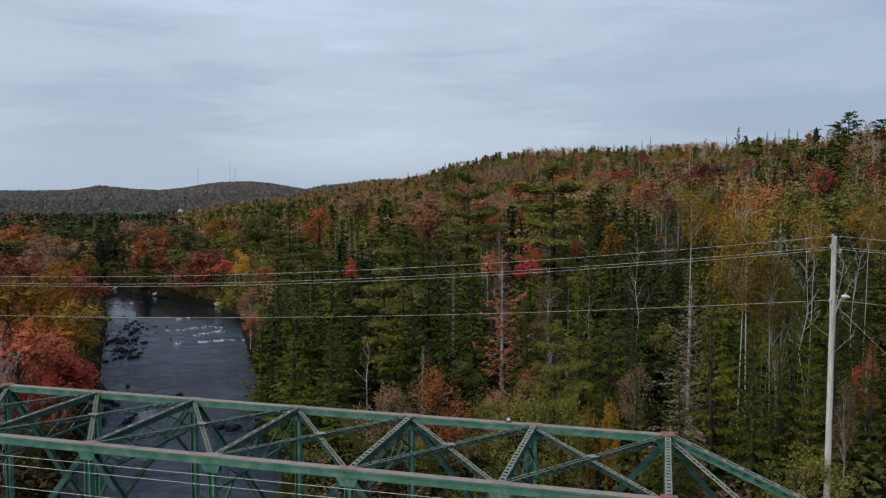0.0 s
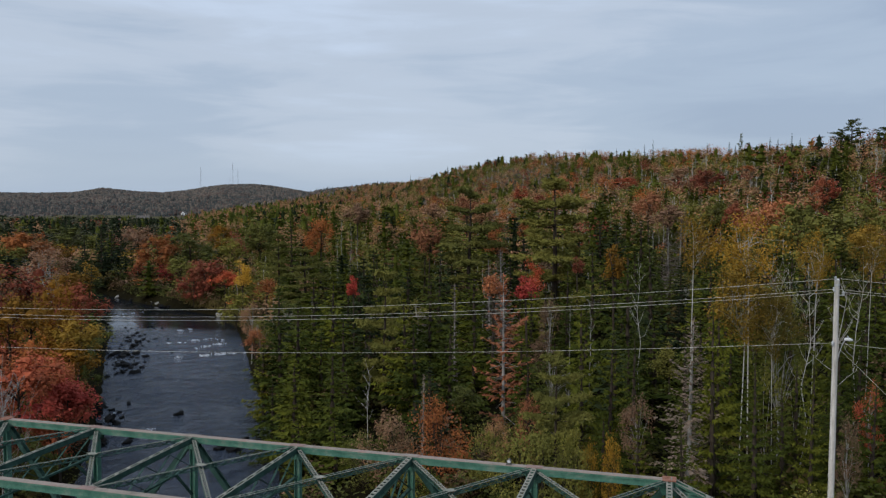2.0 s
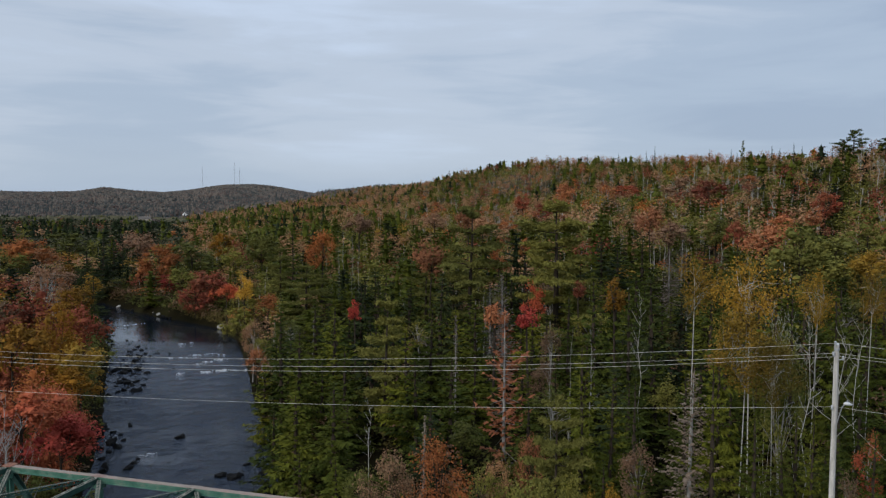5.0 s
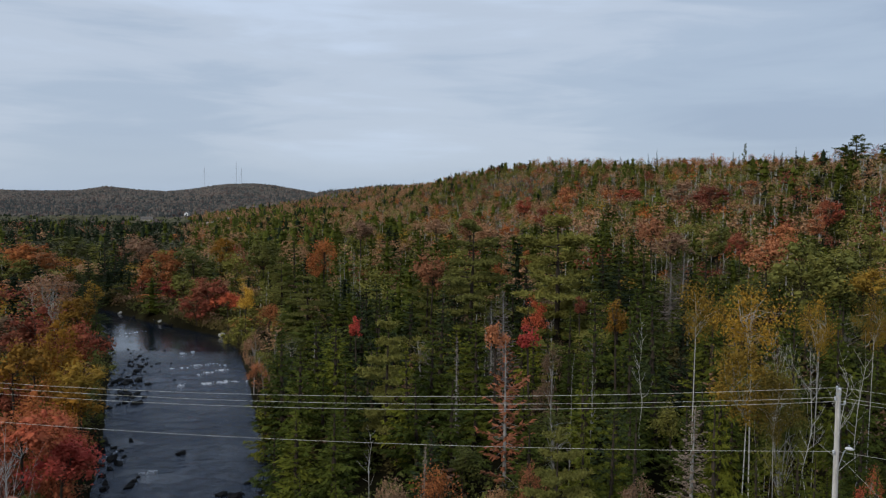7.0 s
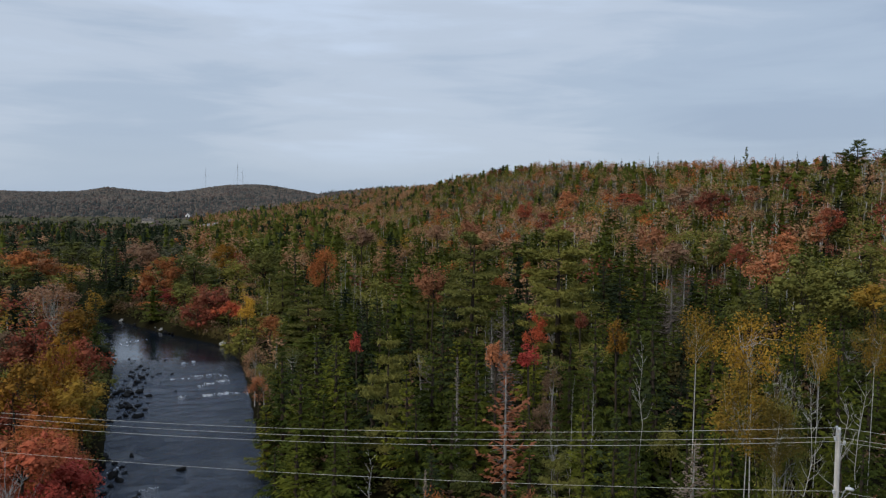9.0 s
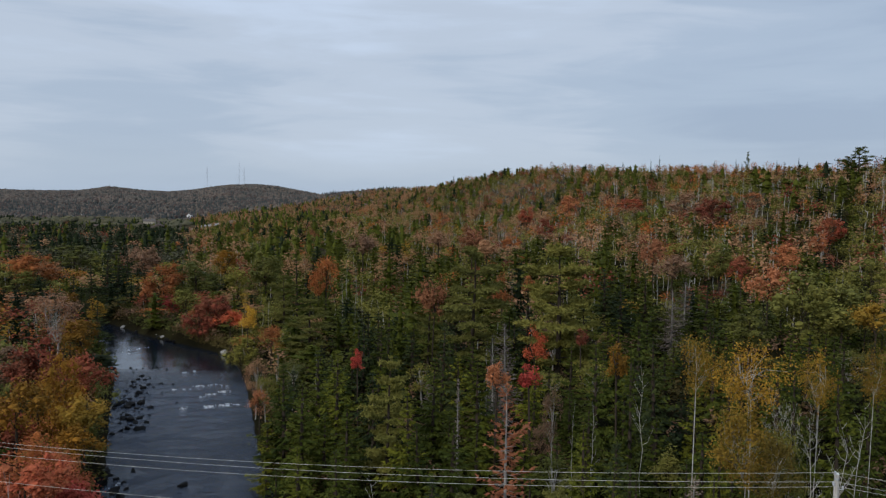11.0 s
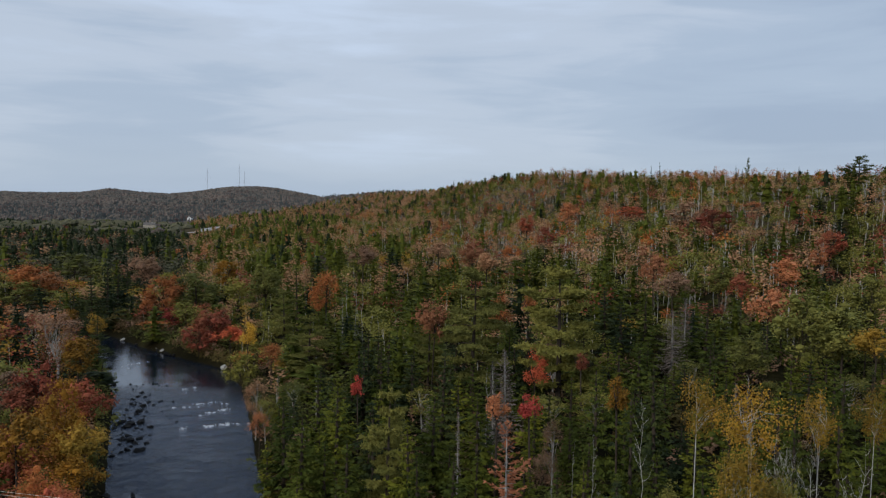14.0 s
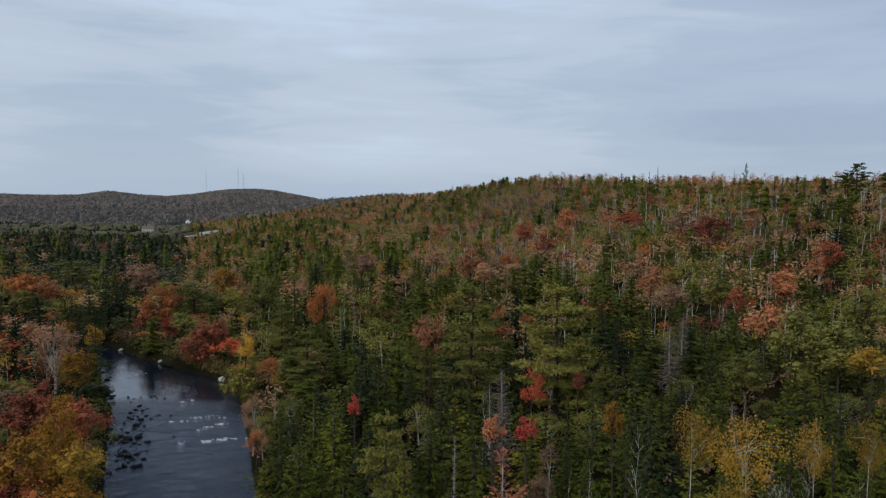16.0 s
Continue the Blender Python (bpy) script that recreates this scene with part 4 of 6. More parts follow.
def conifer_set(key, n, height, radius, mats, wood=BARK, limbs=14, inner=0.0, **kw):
    """Conifers; inner is the reach of the bark-coloured core, dead twigs that also stand in for crown shade, as a share
    of the crown's.
    """
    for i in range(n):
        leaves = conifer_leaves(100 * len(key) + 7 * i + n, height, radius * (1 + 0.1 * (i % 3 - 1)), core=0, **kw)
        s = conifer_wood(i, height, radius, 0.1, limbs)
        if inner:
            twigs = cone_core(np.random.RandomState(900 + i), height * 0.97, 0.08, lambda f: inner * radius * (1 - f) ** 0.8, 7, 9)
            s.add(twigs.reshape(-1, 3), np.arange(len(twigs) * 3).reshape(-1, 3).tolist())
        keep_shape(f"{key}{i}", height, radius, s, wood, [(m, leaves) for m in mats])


def leafy_set(key, n, height, radius, mats, wood=BARK, **kw):
    for i in range(n):
        s, leaves = leafy_shape(31 * i + len(key) * 5 + n, height, radius, **kw)
        keep_shape(f"{key}{i}", height, radius, s, wood, [(m, leaves) for m in mats])


conifer_set("spruce", 5, 13.0, 4.2, (SPRUCE, FIR, DARK_SHADE_SPRUCE), whorl=0.84, boughs=9, stations=3.0, spray=0.92, droop=0.24, ragged=0.42, power=1.0, inner=0.10, hang=0.35, roll=1.0)
conifer_set("near_spruce", 3, 11.0, 3.6, (SPRUCE, FIR, DARK_SHADE_SPRUCE), whorl=0.72, boughs=11, stations=5.6, spray=0.46, droop=0.22, ragged=0.42, power=1.0, inner=0.10, hang=0.35, roll=1.0)
conifer_set("young_spruce", 4, 10.0, 3.4, (SPRUCE, FIR, DARK_SHADE_SPRUCE), limbs=3, whorl=0.86, boughs=8, stations=2.5, spray=1.05, droop=0.24, ragged=0.42, power=1.0, inner=0.10, hang=0.35, roll=1.0)
conifer_set("silver_fir", 1, 12.0, 0.9, (TWIG,), GREY_WOOD, whorl=0.34, boughs=6, stations=6, spray=0.7, droop=0.6)
conifer_set("dead_spruce", 2, 10.0, 1.9, (TWIG,), GREY_WOOD, limbs=60, whorl=0.22, boughs=7, stations=8, spray=0.34, droop=0.5, ragged=0.5)
conifer_set("salmon_tree", 1, 10.0, 2.6, (FADED_RED,), GREY_WOOD, limbs=60, whorl=0.46, boughs=5, stations=6.0, spray=0.62, clear=0.14, droop=0.08, ragged=0.6, power=0.45)
for i in range(3):
    s, t = pine_shape(5 + i, 16.0, 3.6)
    keep_shape(f"pine{i}", 16.0, 3.6, s, BARK, [(PINE, t)])
for i in range(2):
    s, t = pine_shape(15 + i, 14.0, 3.0, clear=0.35, density=12.0, limbs=3, pads=2, tuft_count=7, tuft=0.6, whorls=9)
    keep_shape(f"sky_pine{i}", 14.0, 3.0, s, BARK, [(SPRUCE, t)])
leafy_set("maple", 4, 10.0, 4.2, (SCARLET, AMBER, RED, ORANGE, GOLD, RUST, OLIVE, CRIMSON, SALMON), clumps=36, leaves=96, leaf=0.17, core=0.4, clear=0.12, flat=0.85)
leafy_set("near_maple", 3, 10.0, 4.2, (SCARLET, AMBER, RED, ORANGE, GOLD, OLIVE, CRIMSON), clumps=46, leaves=230, leaf=0.095, core=0.3, clear=0.10, flat=0.85)
for key, clear, clumps in (("high_maple", 0.42, 30), ("treetop_maple", 0.64, 22)):
    leafy_set(key, 3, 12.0, 3.0, (SCARLET, AMBER, RED, ORANGE, GOLD, RUST, OLIVE, CRIMSON, SALMON), clumps=clumps, leaves=96, leaf=0.16, core=0.4, clear=clear, flat=0.85)
leafy_set("slim_maple", 3, 10.0, 2.1, (RED, ORANGE, GOLD, RUST, CRIMSON, OLIVE, SALMON, AMBER, SUNNY, SCARLET), clumps=20, leaves=90, leaf=0.13, clear=0.56, core=0)
leafy_set("tip_maple", 2, 12.0, 1.2, (RED, ORANGE, CRIMSON, SALMON, AMBER, SUNNY, SCARLET), clumps=16, leaves=90, leaf=0.11, clear=0.78, core=0)
leafy_set("birch", 3, 15.0, 2.8, (GOLD, OLIVE), PALE_BARK, clumps=24, leaves=130, leaf=0.09, clear=0.78, core=0, thick=0.36, lean=0.05)
leafy_set("round_birch", 2, 15.0, 2.4, (OCHRE, OLIVE), PALE_BARK, clumps=40, leaves=170, leaf=0.085, clear=0.64, core=0, thick=0.3)
leafy_set("bush", 3, 4.5, 2.2, (ORANGE, RUST, GOLD, OLIVE, RED, BROWN, SALMON), clumps=46, leaves=110, leaf=0.07, clear=0.04, stems=3, core=0)
leafy_set("thin_tree", 3, 10.0, 2.2, (RUST, OLIVE, GOLD, BROWN, ORANGE, RED), GREY_WOOD, clumps=28, leaves=84, leaf=0.105, clear=0.3, core=0)
for i in range(3):
    keep_shape(f"snag{i}", 11.0, 1.0, bare_shape(40 + i, 11.0, 1.3, 22, 1, 2, 0.06, 0.2, 0.6), GREY_WOOD, [])
for i in range(2):
    keep_shape(f"bare_birch{i}", 13.0, 2.4, bare_shape(50 + i, 13.0, 3.0, 14, 1, 5, 0.16, 0.45, 0.5), PALE_BARK, [])
    keep_shape(f"bare_clump{i}", 12.0, 3.0, bare_shape(60 + i, 12.0, 3.4, 20, 3, 7, 0.09, 0.65, 0.34), PALE_BARK, [])
    keep_shape(f"bare_shrub{i}", 9.0, 3.2, bare_shape(70 + i, 9.0, 4.0, 12, 5, 5, 0.08, 0.2), GREY_WOOD, [])

LABELS = {
    "spruce": ("spruce_tree", "dense dark green spruce on the wooded bank", "spruce"),
    "near_spruce": ("spruce_tree", "dark green spruce beside the road and bridge", "spruce"),
    "young_spruce": ("spruce_tree", "green conifer crowded among other trees", "spruce"),
    "silver_fir": ("dead_fir", "slim silver-grey dead fir among green spruces", "dead tree"),
    "dead_spruce": ("dead_spruce", "leafless grey dead spruce with fine twigs", "dead tree"),
    "salmon_tree": ("larch_tree", "tall sparse salmon-orange tree with bare grey trunk", "tree"),
    "pine": ("pine_tree", "tall white pine with level pale green plumes", "pine"),
    "sky_pine": ("pine_tree", "ragged dark pine standing on the hill crest", "pine"),
    "maple": ("maple_tree", "full-crowned maple in autumn colour by the river", "maple"),
    "near_maple": ("maple_tree", "full-crowned maple in autumn colour on the river bank", "maple"),
    "high_maple": ("maple_tree", "round-crowned maple in autumn colour above other trees", "maple"),
    "treetop_maple": ("maple_tree", "maple in autumn colour rising above other trees", "maple"),
    "slim_maple": ("maple_tree", "slender maple in autumn colour among conifers", "maple"),
    "tip_maple": ("maple_tree", "slender maple in autumn colour with a small crown", "maple"),
    "birch": ("birch_tree", "slender pale-barked birch with thin yellow crown", "birch"),
    "round_birch": ("birch_tree", "bushy ochre birch with pale stems beside the road", "birch"),
    "bush": ("bush", "rounded leafy bush at the foot of the trees", "bush"),
    "thin_tree": ("hardwood_tree", "thin half-bare hardwood with grey trunk", "tree"),
    "snag": ("dead_tree", "bare silvered dead trunk with broken stubs", "dead tree"),
    "bare_birch": ("bare_birch", "leafless crooked pale birch trunk", "birch"),
    "bare_clump": ("bare_birch", "leafless many-stemmed pale birch", "birch"),
    "bare_shrub": ("bare_shrub", "leafless grey tangle of branches", "shrub"),
}
COLOUR_WORD = {"scarlet_leaves": "scarlet", "bright_yellow_leaves": "bright yellow", "red_leaves": "red", "crimson_leaves": "crimson", "orange_leaves": "orange", "rust_leaves": "rust-brown", "gold_leaves": "golden yellow", "amber_leaves": "amber-orange", "olive_leaves": "olive green",
               "salmon_leaves": "salmon-pink", "brown_understorey": "brown", "fir_needles": "olive green", "spruce_needles": "dark green"}
planter = random.Random(11)
PLANTED = []


def plant(kind, x, y, height, radius, material=None, sink=0.0, group=""):
    """Puts one tree on the ground, its shape scaled to the height and crown radius."""
    options = sorted(k for k in SHAPES if k.rstrip("0123456789") == kind)
    shape_h, shape_r, trunk, crowns = SHAPES[planter.choice(options)]
    name, label, category = LABELS[kind]
    if material is not None and material.name in COLOUR_WORD and kind in ("maple", "near_maple", "high_maple", "treetop_maple", "slim_maple", "tip_maple", "bush", "thin_tree"):
        label = COLOUR_WORD[material.name] + " " + label.replace("in autumn colour ", "")
    z = ground_at(x, y) - sink
    w = radius / shape_r
    m = pose(x, y, z, planter.uniform(-1.5, 1.5), planter.uniform(-1.5, 1.5), planter.uniform(0, 360)) @ Matrix.Diagonal((w, w, height / shape_h, 1))
    tree = thing(name, m, label, category, group)
    if trunk:
        part("trunk", trunk, tree)
    if crowns:
        part("crown", crowns[material.name] if material else next(iter(crowns.values())), tree)
    PLANTED.append((x, y, radius))
    return tree


# ---- trees: the ones that stand out ----
STANDOUT = []
SHOWN = {"spruce": 0.5, "maple": 0.6, "near_maple": 0.6, "high_maple": 0.55, "treetop_maple": 0.4, "slim_maple": 0.42, "tip_maple": 0.17, "pine": 0.65, "birch": 0.42, "thin_tree": 0.5, "bush": 0.7, "salmon_tree": 0.75, "dead_spruce": 0.5, "bare_birch": 0.5, "bare_clump": 0.3, "bare_shrub": 0.5}
SPREAD = {"spruce": 1.75, "maple": 1.1, "near_maple": 1.1, "high_maple": 1.15, "treetop_maple": 1.15, "slim_maple": 1.15, "birch": 1.15, "salmon_tree": 1.4, "thin_tree": 1.2, "bare_birch": 2.0, "bare_clump": 1.3, "dead_spruce": 1.5}


def grow_to(kind, material, rows):
    """Trees given by the place, the height of the tip above the datum, and the crown's radius."""
    for x, y, top, radius in rows:
        tall = top - ground_at(x, y)
        shape = kind if kind != "maple" or tall < 3.0 * radius else "high_maple" if tall < 4.2 * radius else "treetop_maple"
        if kind == "slim_maple" and tall > 9 * radius and material is not GOLD:
            shape = "tip_maple"
        if shape in ("maple", "high_maple") and y < 92:
            shape = "near_maple"
        plant("near_spruce" if shape == "spruce" and y < 58 else shape, x, y, tall, radius * SPREAD.get(shape, 1.0), material)
        STANDOUT.append((x, y, top, radius, top - tall * SHOWN.get(shape, 0.35)))


grow_to("maple", RUST, [(-143.0, 280.0, 7.6, 5.0), (-54.7, 98.0, 11.1, 2.8), (-117.7, 300.0, 12.4, 7.2), (41.4, 152.0, 20.6, 2.8), (94.0, 330.0, 35.3, 6.1), (-26.4, 230.0, 20.1, 3.3), (8.0, 205.0, 20.1, 2.9), (-4.7, 250.0, 20.4, 3.5)])
grow_to("maple", OLIVE, [(-137.5, 246.3, 7.3, 6.5), (-148.7, 310.0, 11.3, 9.2), (-74.1, 226.0, 12.3, 6.7), (-68.6, 204.0, 6.8, 4.3), (-40.8, 152.7, 3.6, 2.6), (-39.2, 160.0, 4.5, 2.7), (-48.9, 205.0, 16.6, 4.4), (-62.3, 230.0, 11.4, 4.2), (49.9, 114.0, 21.3, 4.7), (52.9, 110.0, 20.4, 3.6), (40.1, 108.0, 16.3, 2.9), (77.3, 150.0, 22.1, 4.7), (54.6, 165.0, 22.1, 3.3)])
grow_to("spruce", DARK_SHADE_SPRUCE, [(-100.7, 220.6, 12.4, 3.0), (-101.5, 232.0, 13.9, 3.3), (-92.1, 192.0, 11.1, 2.7), (-104.1, 245.0, 11.4, 3.1), (-81.2, 176.0, 10.0, 2.2), (-75.6, 168.0, 8.6, 2.4), (-84.3, 182.0, 8.6, 2.3), (-108.0, 262.0, 11.5, 3.3), (-12.6, 112.0, 12.6, 2.4), (-1.3, 96.0, 15.5, 2.6), (19.4, 76.0, 17.5, 2.4), (27.7, 132.0, 17.2, 3.2), (27.4, 145.0, 18.2, 3.1)])
grow_to("slim_maple", AMBER, [(-73.3, 151.0, 11.8, 1.3), (15.6, 75.0, 17.0, 1.0)])
grow_to("thin_tree", RUST, [(-71.1, 142.0, 13.8, 3.4), (-29.8, 120.0, 6.4, 1.4), (10.0, 80.0, 12.0, 0.9), (11.7, 50.0, 9.3, 0.9), (20.9, 42.0, 10.1, 0.6)])
grow_to("bare_clump", None, [(-65.4, 126.0, 12.6, 2.1), (20.9, 53.0, 19.1, 1.5), (24.4, 56.0, 18.2, 1.4)])
grow_to("maple", AMBER, [(-64.7, 137.0, 9.4, 3.1), (-44.0, 89.0, 12.3, 3.5), (-42.2, 77.0, 11.7, 2.5), (-37.3, 78.0, 7.3, 1.9), (-75.1, 262.0, 14.1, 4.1)])
grow_to("slim_maple", GOLD, [(-77.6, 172.0, 7.5, 2.2), (-43.2, 168.0, 7.3, 1.5)])
grow_to("spruce", FIR, [(-67.4, 152.0, 2.0, 1.5), (-13.1, 90.0, 13.0, 2.6), (-21.0, 90.2, 5.7, 2.3), (-13.4, 70.0, 7.2, 2.6), (2.7, 82.0, 13.6, 2.7), (9.9, 59.0, 14.2, 1.9), (29.0, 60.0, 18.0, 2.0), (20.2, 60.0, 15.8, 1.4), (14.9, 45.0, 15.5, 1.8), (19.9, 44.0, 12.8, 1.1), (11.2, 47.0, 9.2, 1.3), (9.0, 54.0, 11.1, 1.5)])
grow_to("spruce", SPRUCE, [(-70.8, 158.0, 4.4, 1.6), (-35.3, 180.0, 18.0, 3.1), (-19.0, 90.0, 11.4, 2.8), (-16.1, 96.0, 12.4, 2.7), (-9.8, 110.0, 13.9, 2.2), (-15.9, 84.0, 10.9, 2.7), (-10.2, 78.0, 10.1, 2.5), (-2.1, 84.0, 13.7, 2.3), (-9.9, 68.0, 8.8, 2.5), (-16.6, 75.0, 4.6, 2.1), (-2.9, 72.0, 10.4, 2.2), (0.1, 70.0, 10.9, 2.2), (15.1, 83.0, 16.9, 2.4), (13.6, 92.0, 14.1, 2.1), (15.7, 70.0, 17.5, 2.0), (32.5, 136.0, 18.2, 3.1), (39.6, 126.0, 18.3, 3.0), (29.9, 70.0, 17.3, 1.8), (24.7, 72.0, 17.3, 1.8), (16.5, 43.0, 12.8, 1.4)])
grow_to("spruce", SPRUCE, [(19.3, 46.0, 10.9, 1.3), (12.0, 52.0, 13.0, 1.7), (10.9, 54.0, 12.7, 1.6), (12.1, 41.0, 10.0, 1.3), (26.4, 52.0, 13.1, 1.6), (24.3, 46.0, 11.2, 1.4)])
grow_to("maple", CRIMSON, [(-30.8, 63.0, 6.4, 2.2)])
grow_to("maple", RED, [(-50.0, 96.0, 12.8, 3.5), (-43.4, 94.0, 11.2, 2.3), (-34.0, 68.0, 7.8, 3.0), (-33.4, 62.0, 9.3, 2.3), (-56.0, 184.0, 8.3, 5.0), (-57.7, 180.0, 6.3, 3.1), (52.1, 146.0, 21.0, 1.8), (97.6, 210.0, 28.2, 3.3), (92.0, 289.0, 33.7, 6.6), (86.1, 395.0, 33.2, 7.3), (37.6, 330.0, 24.1, 3.7), (32.1, 360.0, 28.2, 4.1)])
grow_to("maple", GOLD, [(-40.2, 86.0, 8.4, 2.4), (52.3, 100.0, 18.0, 2.4)])
grow_to("maple", ORANGE, [(-136.1, 256, 12.0, 7.6), (-80.1, 218, 13.1, 5.3), (-37.2, 72.0, 8.2, 3.6), (-34.9, 70.0, 7.2, 1.8), (21.6, 300.0, 18.1, 3.4)])
grow_to("maple", CRIMSON, [(-73.9, 209.0, 4.8, 2.7)])
grow_to("bare_shrub", None, [(-30.3, 54.0, 10.2, 3.0), (-29.5, 50.0, 10.4, 2.8)])
grow_to("slim_maple", ORANGE, [(-32.4, 142.0, 7.5, 2.0), (-28.0, 174.0, 17.9, 2.7), (-29.4, 172.0, 14.9, 1.7), (8.5, 142.0, 16.9, 1.6), (12.1, 132.0, 18.1, 1.2)])
grow_to("slim_maple", SCARLET, [(11.0, 107.0, 13.0, 1.35)])
grow_to("slim_maple", SALMON, [(-26.8, 110.0, 3.6, 1.2), (4.4, 80.0, 13.8, 1.1), (117.5, 319.0, 35.8, 3.2)])
grow_to("thin_tree", OLIVE, [(-27.0, 115.0, 4.5, 1.5), (21.5, 52.0, 16.0, 1.3)])
grow_to("bush", OLIVE, [(4.9, 46.0, 8.6, 2.1), (7.2, 46.5, 7.9, 1.4)])
grow_to("pine", None, [(-35.6, 167.0, 14.2, 3.5), (-25.0, 138.0, 13.1, 3.9), (-6.4, 79.0, 14.4, 3.1), (14.6, 111.0, 24.2, 6.3), (2.9, 119.0, 23.0, 5.1), (7.1, 52.0, 11.1, 1.9)])
grow_to("snag", None, [(-21.6, 162.0, 18.2, 0.9), (-19.6, 158.0, 17.1, 0.9), (-17.8, 156.0, 15.5, 0.9), (-22.3, 160.0, 14.9, 0.9), (3.9, 91.0, 14.4, 0.6), (9.9, 66.0, 13.8, 0.4), (8.4, 65.0, 12.8, 0.4)])
grow_to("slim_maple", CRIMSON, [(-11.2, 95.0, 12.2, 0.7), (8.2, 82.0, 13.4, 1.2)])
grow_to("silver_fir", None, [(0.6, 75.0, 13.3, 0.5), (-1.8, 56.6, 8.8, 0.4)])
grow_to("dead_spruce", None, [(6.6, 98.0, 15.2, 1.8), (4.9, 95.0, 14.3, 1.2), (33.3, 122.0, 17.2, 1.9), (37.4, 130.0, 18.3, 1.7), (13.8, 46.0, 14.4, 1.5)])
grow_to("salmon_tree", None, [(4.6, 66.0, 15.1, 2.2)])
grow_to("slim_maple", RED, [(16.5, 102.0, 14.1, 0.9)])
grow_to("bare_birch", None, [(16.3, 68.0, 16.8, 0.7), (21.4, 48.4, 17.3, 0.8), (23.3, 48.3, 17.9, 0.9), (26.8, 53.0, 17.9, 0.8), (-6.0, 60.0, 9.2, 0.7)])
grow_to("birch", GOLD, [(18.1, 60.0, 19.9, 1.5), (21.4, 57.0, 19.9, 2.1), (28.0, 62.0, 18.5, 1.3), (32.2, 62.0, 19.0, 1.1)])
grow_to("round_birch", OCHRE, [(18.5, 51, 17.5, 2.0), (20.3, 50, 16.0, 1.4)])
grow_to("thin_tree", RED, [(25.2, 48.0, 10.7, 0.6)])
grow_to("bush", ORANGE, [(-0.7, 56.0, 7.3, 2.3)])
grow_to("bush", RUST, [(-4.1, 57.0, 5.9, 1.9), (3.6, 58.0, 5.5, 1.1)])
grow_to("bush", GOLD, [(8.3, 47.0, 7.2, 0.7), (9.6, 46.5, 7.4, 0.7)])
grow_to("bush", SALMON, [(6.0, 58.0, 7.3, 1.0)])
grow_to("bush", OLIVE, [(17.2, 37.5, 7.3, 1.9), (-6.4, 60.0, 3.8, 1.7), (2.6, 54.0, 5.7, 1.7)])
grow_to("maple", SALMON, [(46.9, 120.0, 20.9, 2.7), (74.0, 180.0, 22.3, 3.3), (92.3, 205.0, 23.3, 2.6), (40.4, 162.0, 23.2, 2.3), (-3.3, 121.0, 18.2, 2.1), (4.5, 215.0, 22.7, 3.4), (58.8, 420.0, 35.0, 5.4)])
grow_to("sky_pine", None, [(164.0, 330.0, 54.4, 6.1), (162.4, 335.0, 51.0, 3.3), (187.3, 520.0, 64.7, 1.6), (171.9, 320.0, 50.7, 5.0)])
grow_to("maple", SCARLET, [(-46.5, 165.7, 6.5, 2.2)])
grow_to("slim_maple", SUNNY, [(-40.8, 158, 8.8, 1.7)])
grow_to("spruce", DARK_SHADE_SPRUCE, [(-139.4, 1120.0, 38.5, 2.1), (-128.3, 1120.0, 42.6, 2.6), (-38.9, 797.0, 47.8, 1.5), (-2.4, 785.0, 56.1, 2.2), (4.0, 720.0, 51.3, 1.4), (56.7, 801.0, 62.9, 1.5), (81.0, 639.0, 60.6, 1.5), (109.7, 650.0, 63.3, 1.5), (132.9, 641.0, 63.9, 1.5), (144.1, 595.0, 63.6, 1.4)])
grow_to("spruce", DARK_SHADE_SPRUCE, [(149.4, 592.0, 66.8, 1.1), (176.8, 552.0, 61.8, 1.3), (187.5, 541.0, 61.6, 1.5), (191.4, 541.0, 59.4, 1.5), (156.2, 394.0, 53.1, 1.3), (159.8, 394.0, 52.1, 1.3), (156.1, 368.0, 52.6, 1.2), (164.7, 380.0, 51.6, 1.4), (193.3, 410.0, 54.5, 1.4), (225.5, 485.0, 56.7, 1.4), (180.3, 347.0, 52.2, 1.3)])
grow_to("spruce", FIR, [(-3.9, 75.0, 12.6, 1.9)])
grow_to("spruce", SPRUCE, [(20.4, 47.0, 12.0, 1.6), (22.3, 46.0, 11.5, 1.7), (18.2, 47.5, 12.2, 1.6), (24.6, 50.5, 12.8, 1.8), (16.6, 56.0, 12.6, 1.7), (31.5, 56.0, 13.0, 2.4), (29.5, 50.5, 11.0, 2.0), (23.0, 47.5, 9.0, 1.8), (6.0, 60.0, 9.5, 2.0)])
STANDS = np.array(STANDOUT)


def headroom(x, y, wide):
    """How high a tree may stand at each spot and leave the outstanding ones behind it free."""
    x, y = np.atleast_1d(x).astype(float), np.atleast_1d(y).astype(float)
    top = np.full(x.shape, 99.0)
    for u, v, tip, w, low in STANDS:
        front = (y < v - 0.5) & (y > 0.35 * v) & (np.abs(x * v / y - u) < w + 0.5 * wide * v / y)
        top = np.where(front, np.minimum(top, 26 + (low - 26) * y / v), top)
    return top - ground_height(x, y)


# ---- trees: the crowd between them ----


def in_bridge(x, y, margin):
    dx, dy = x - 10.05, y - 36.25
    return -75 < -0.9652 * dx + 0.2617 * dy < 115 and -1.6 - margin < -0.2617 * dx - 0.9652 * dy < WIDE + 4 + margin


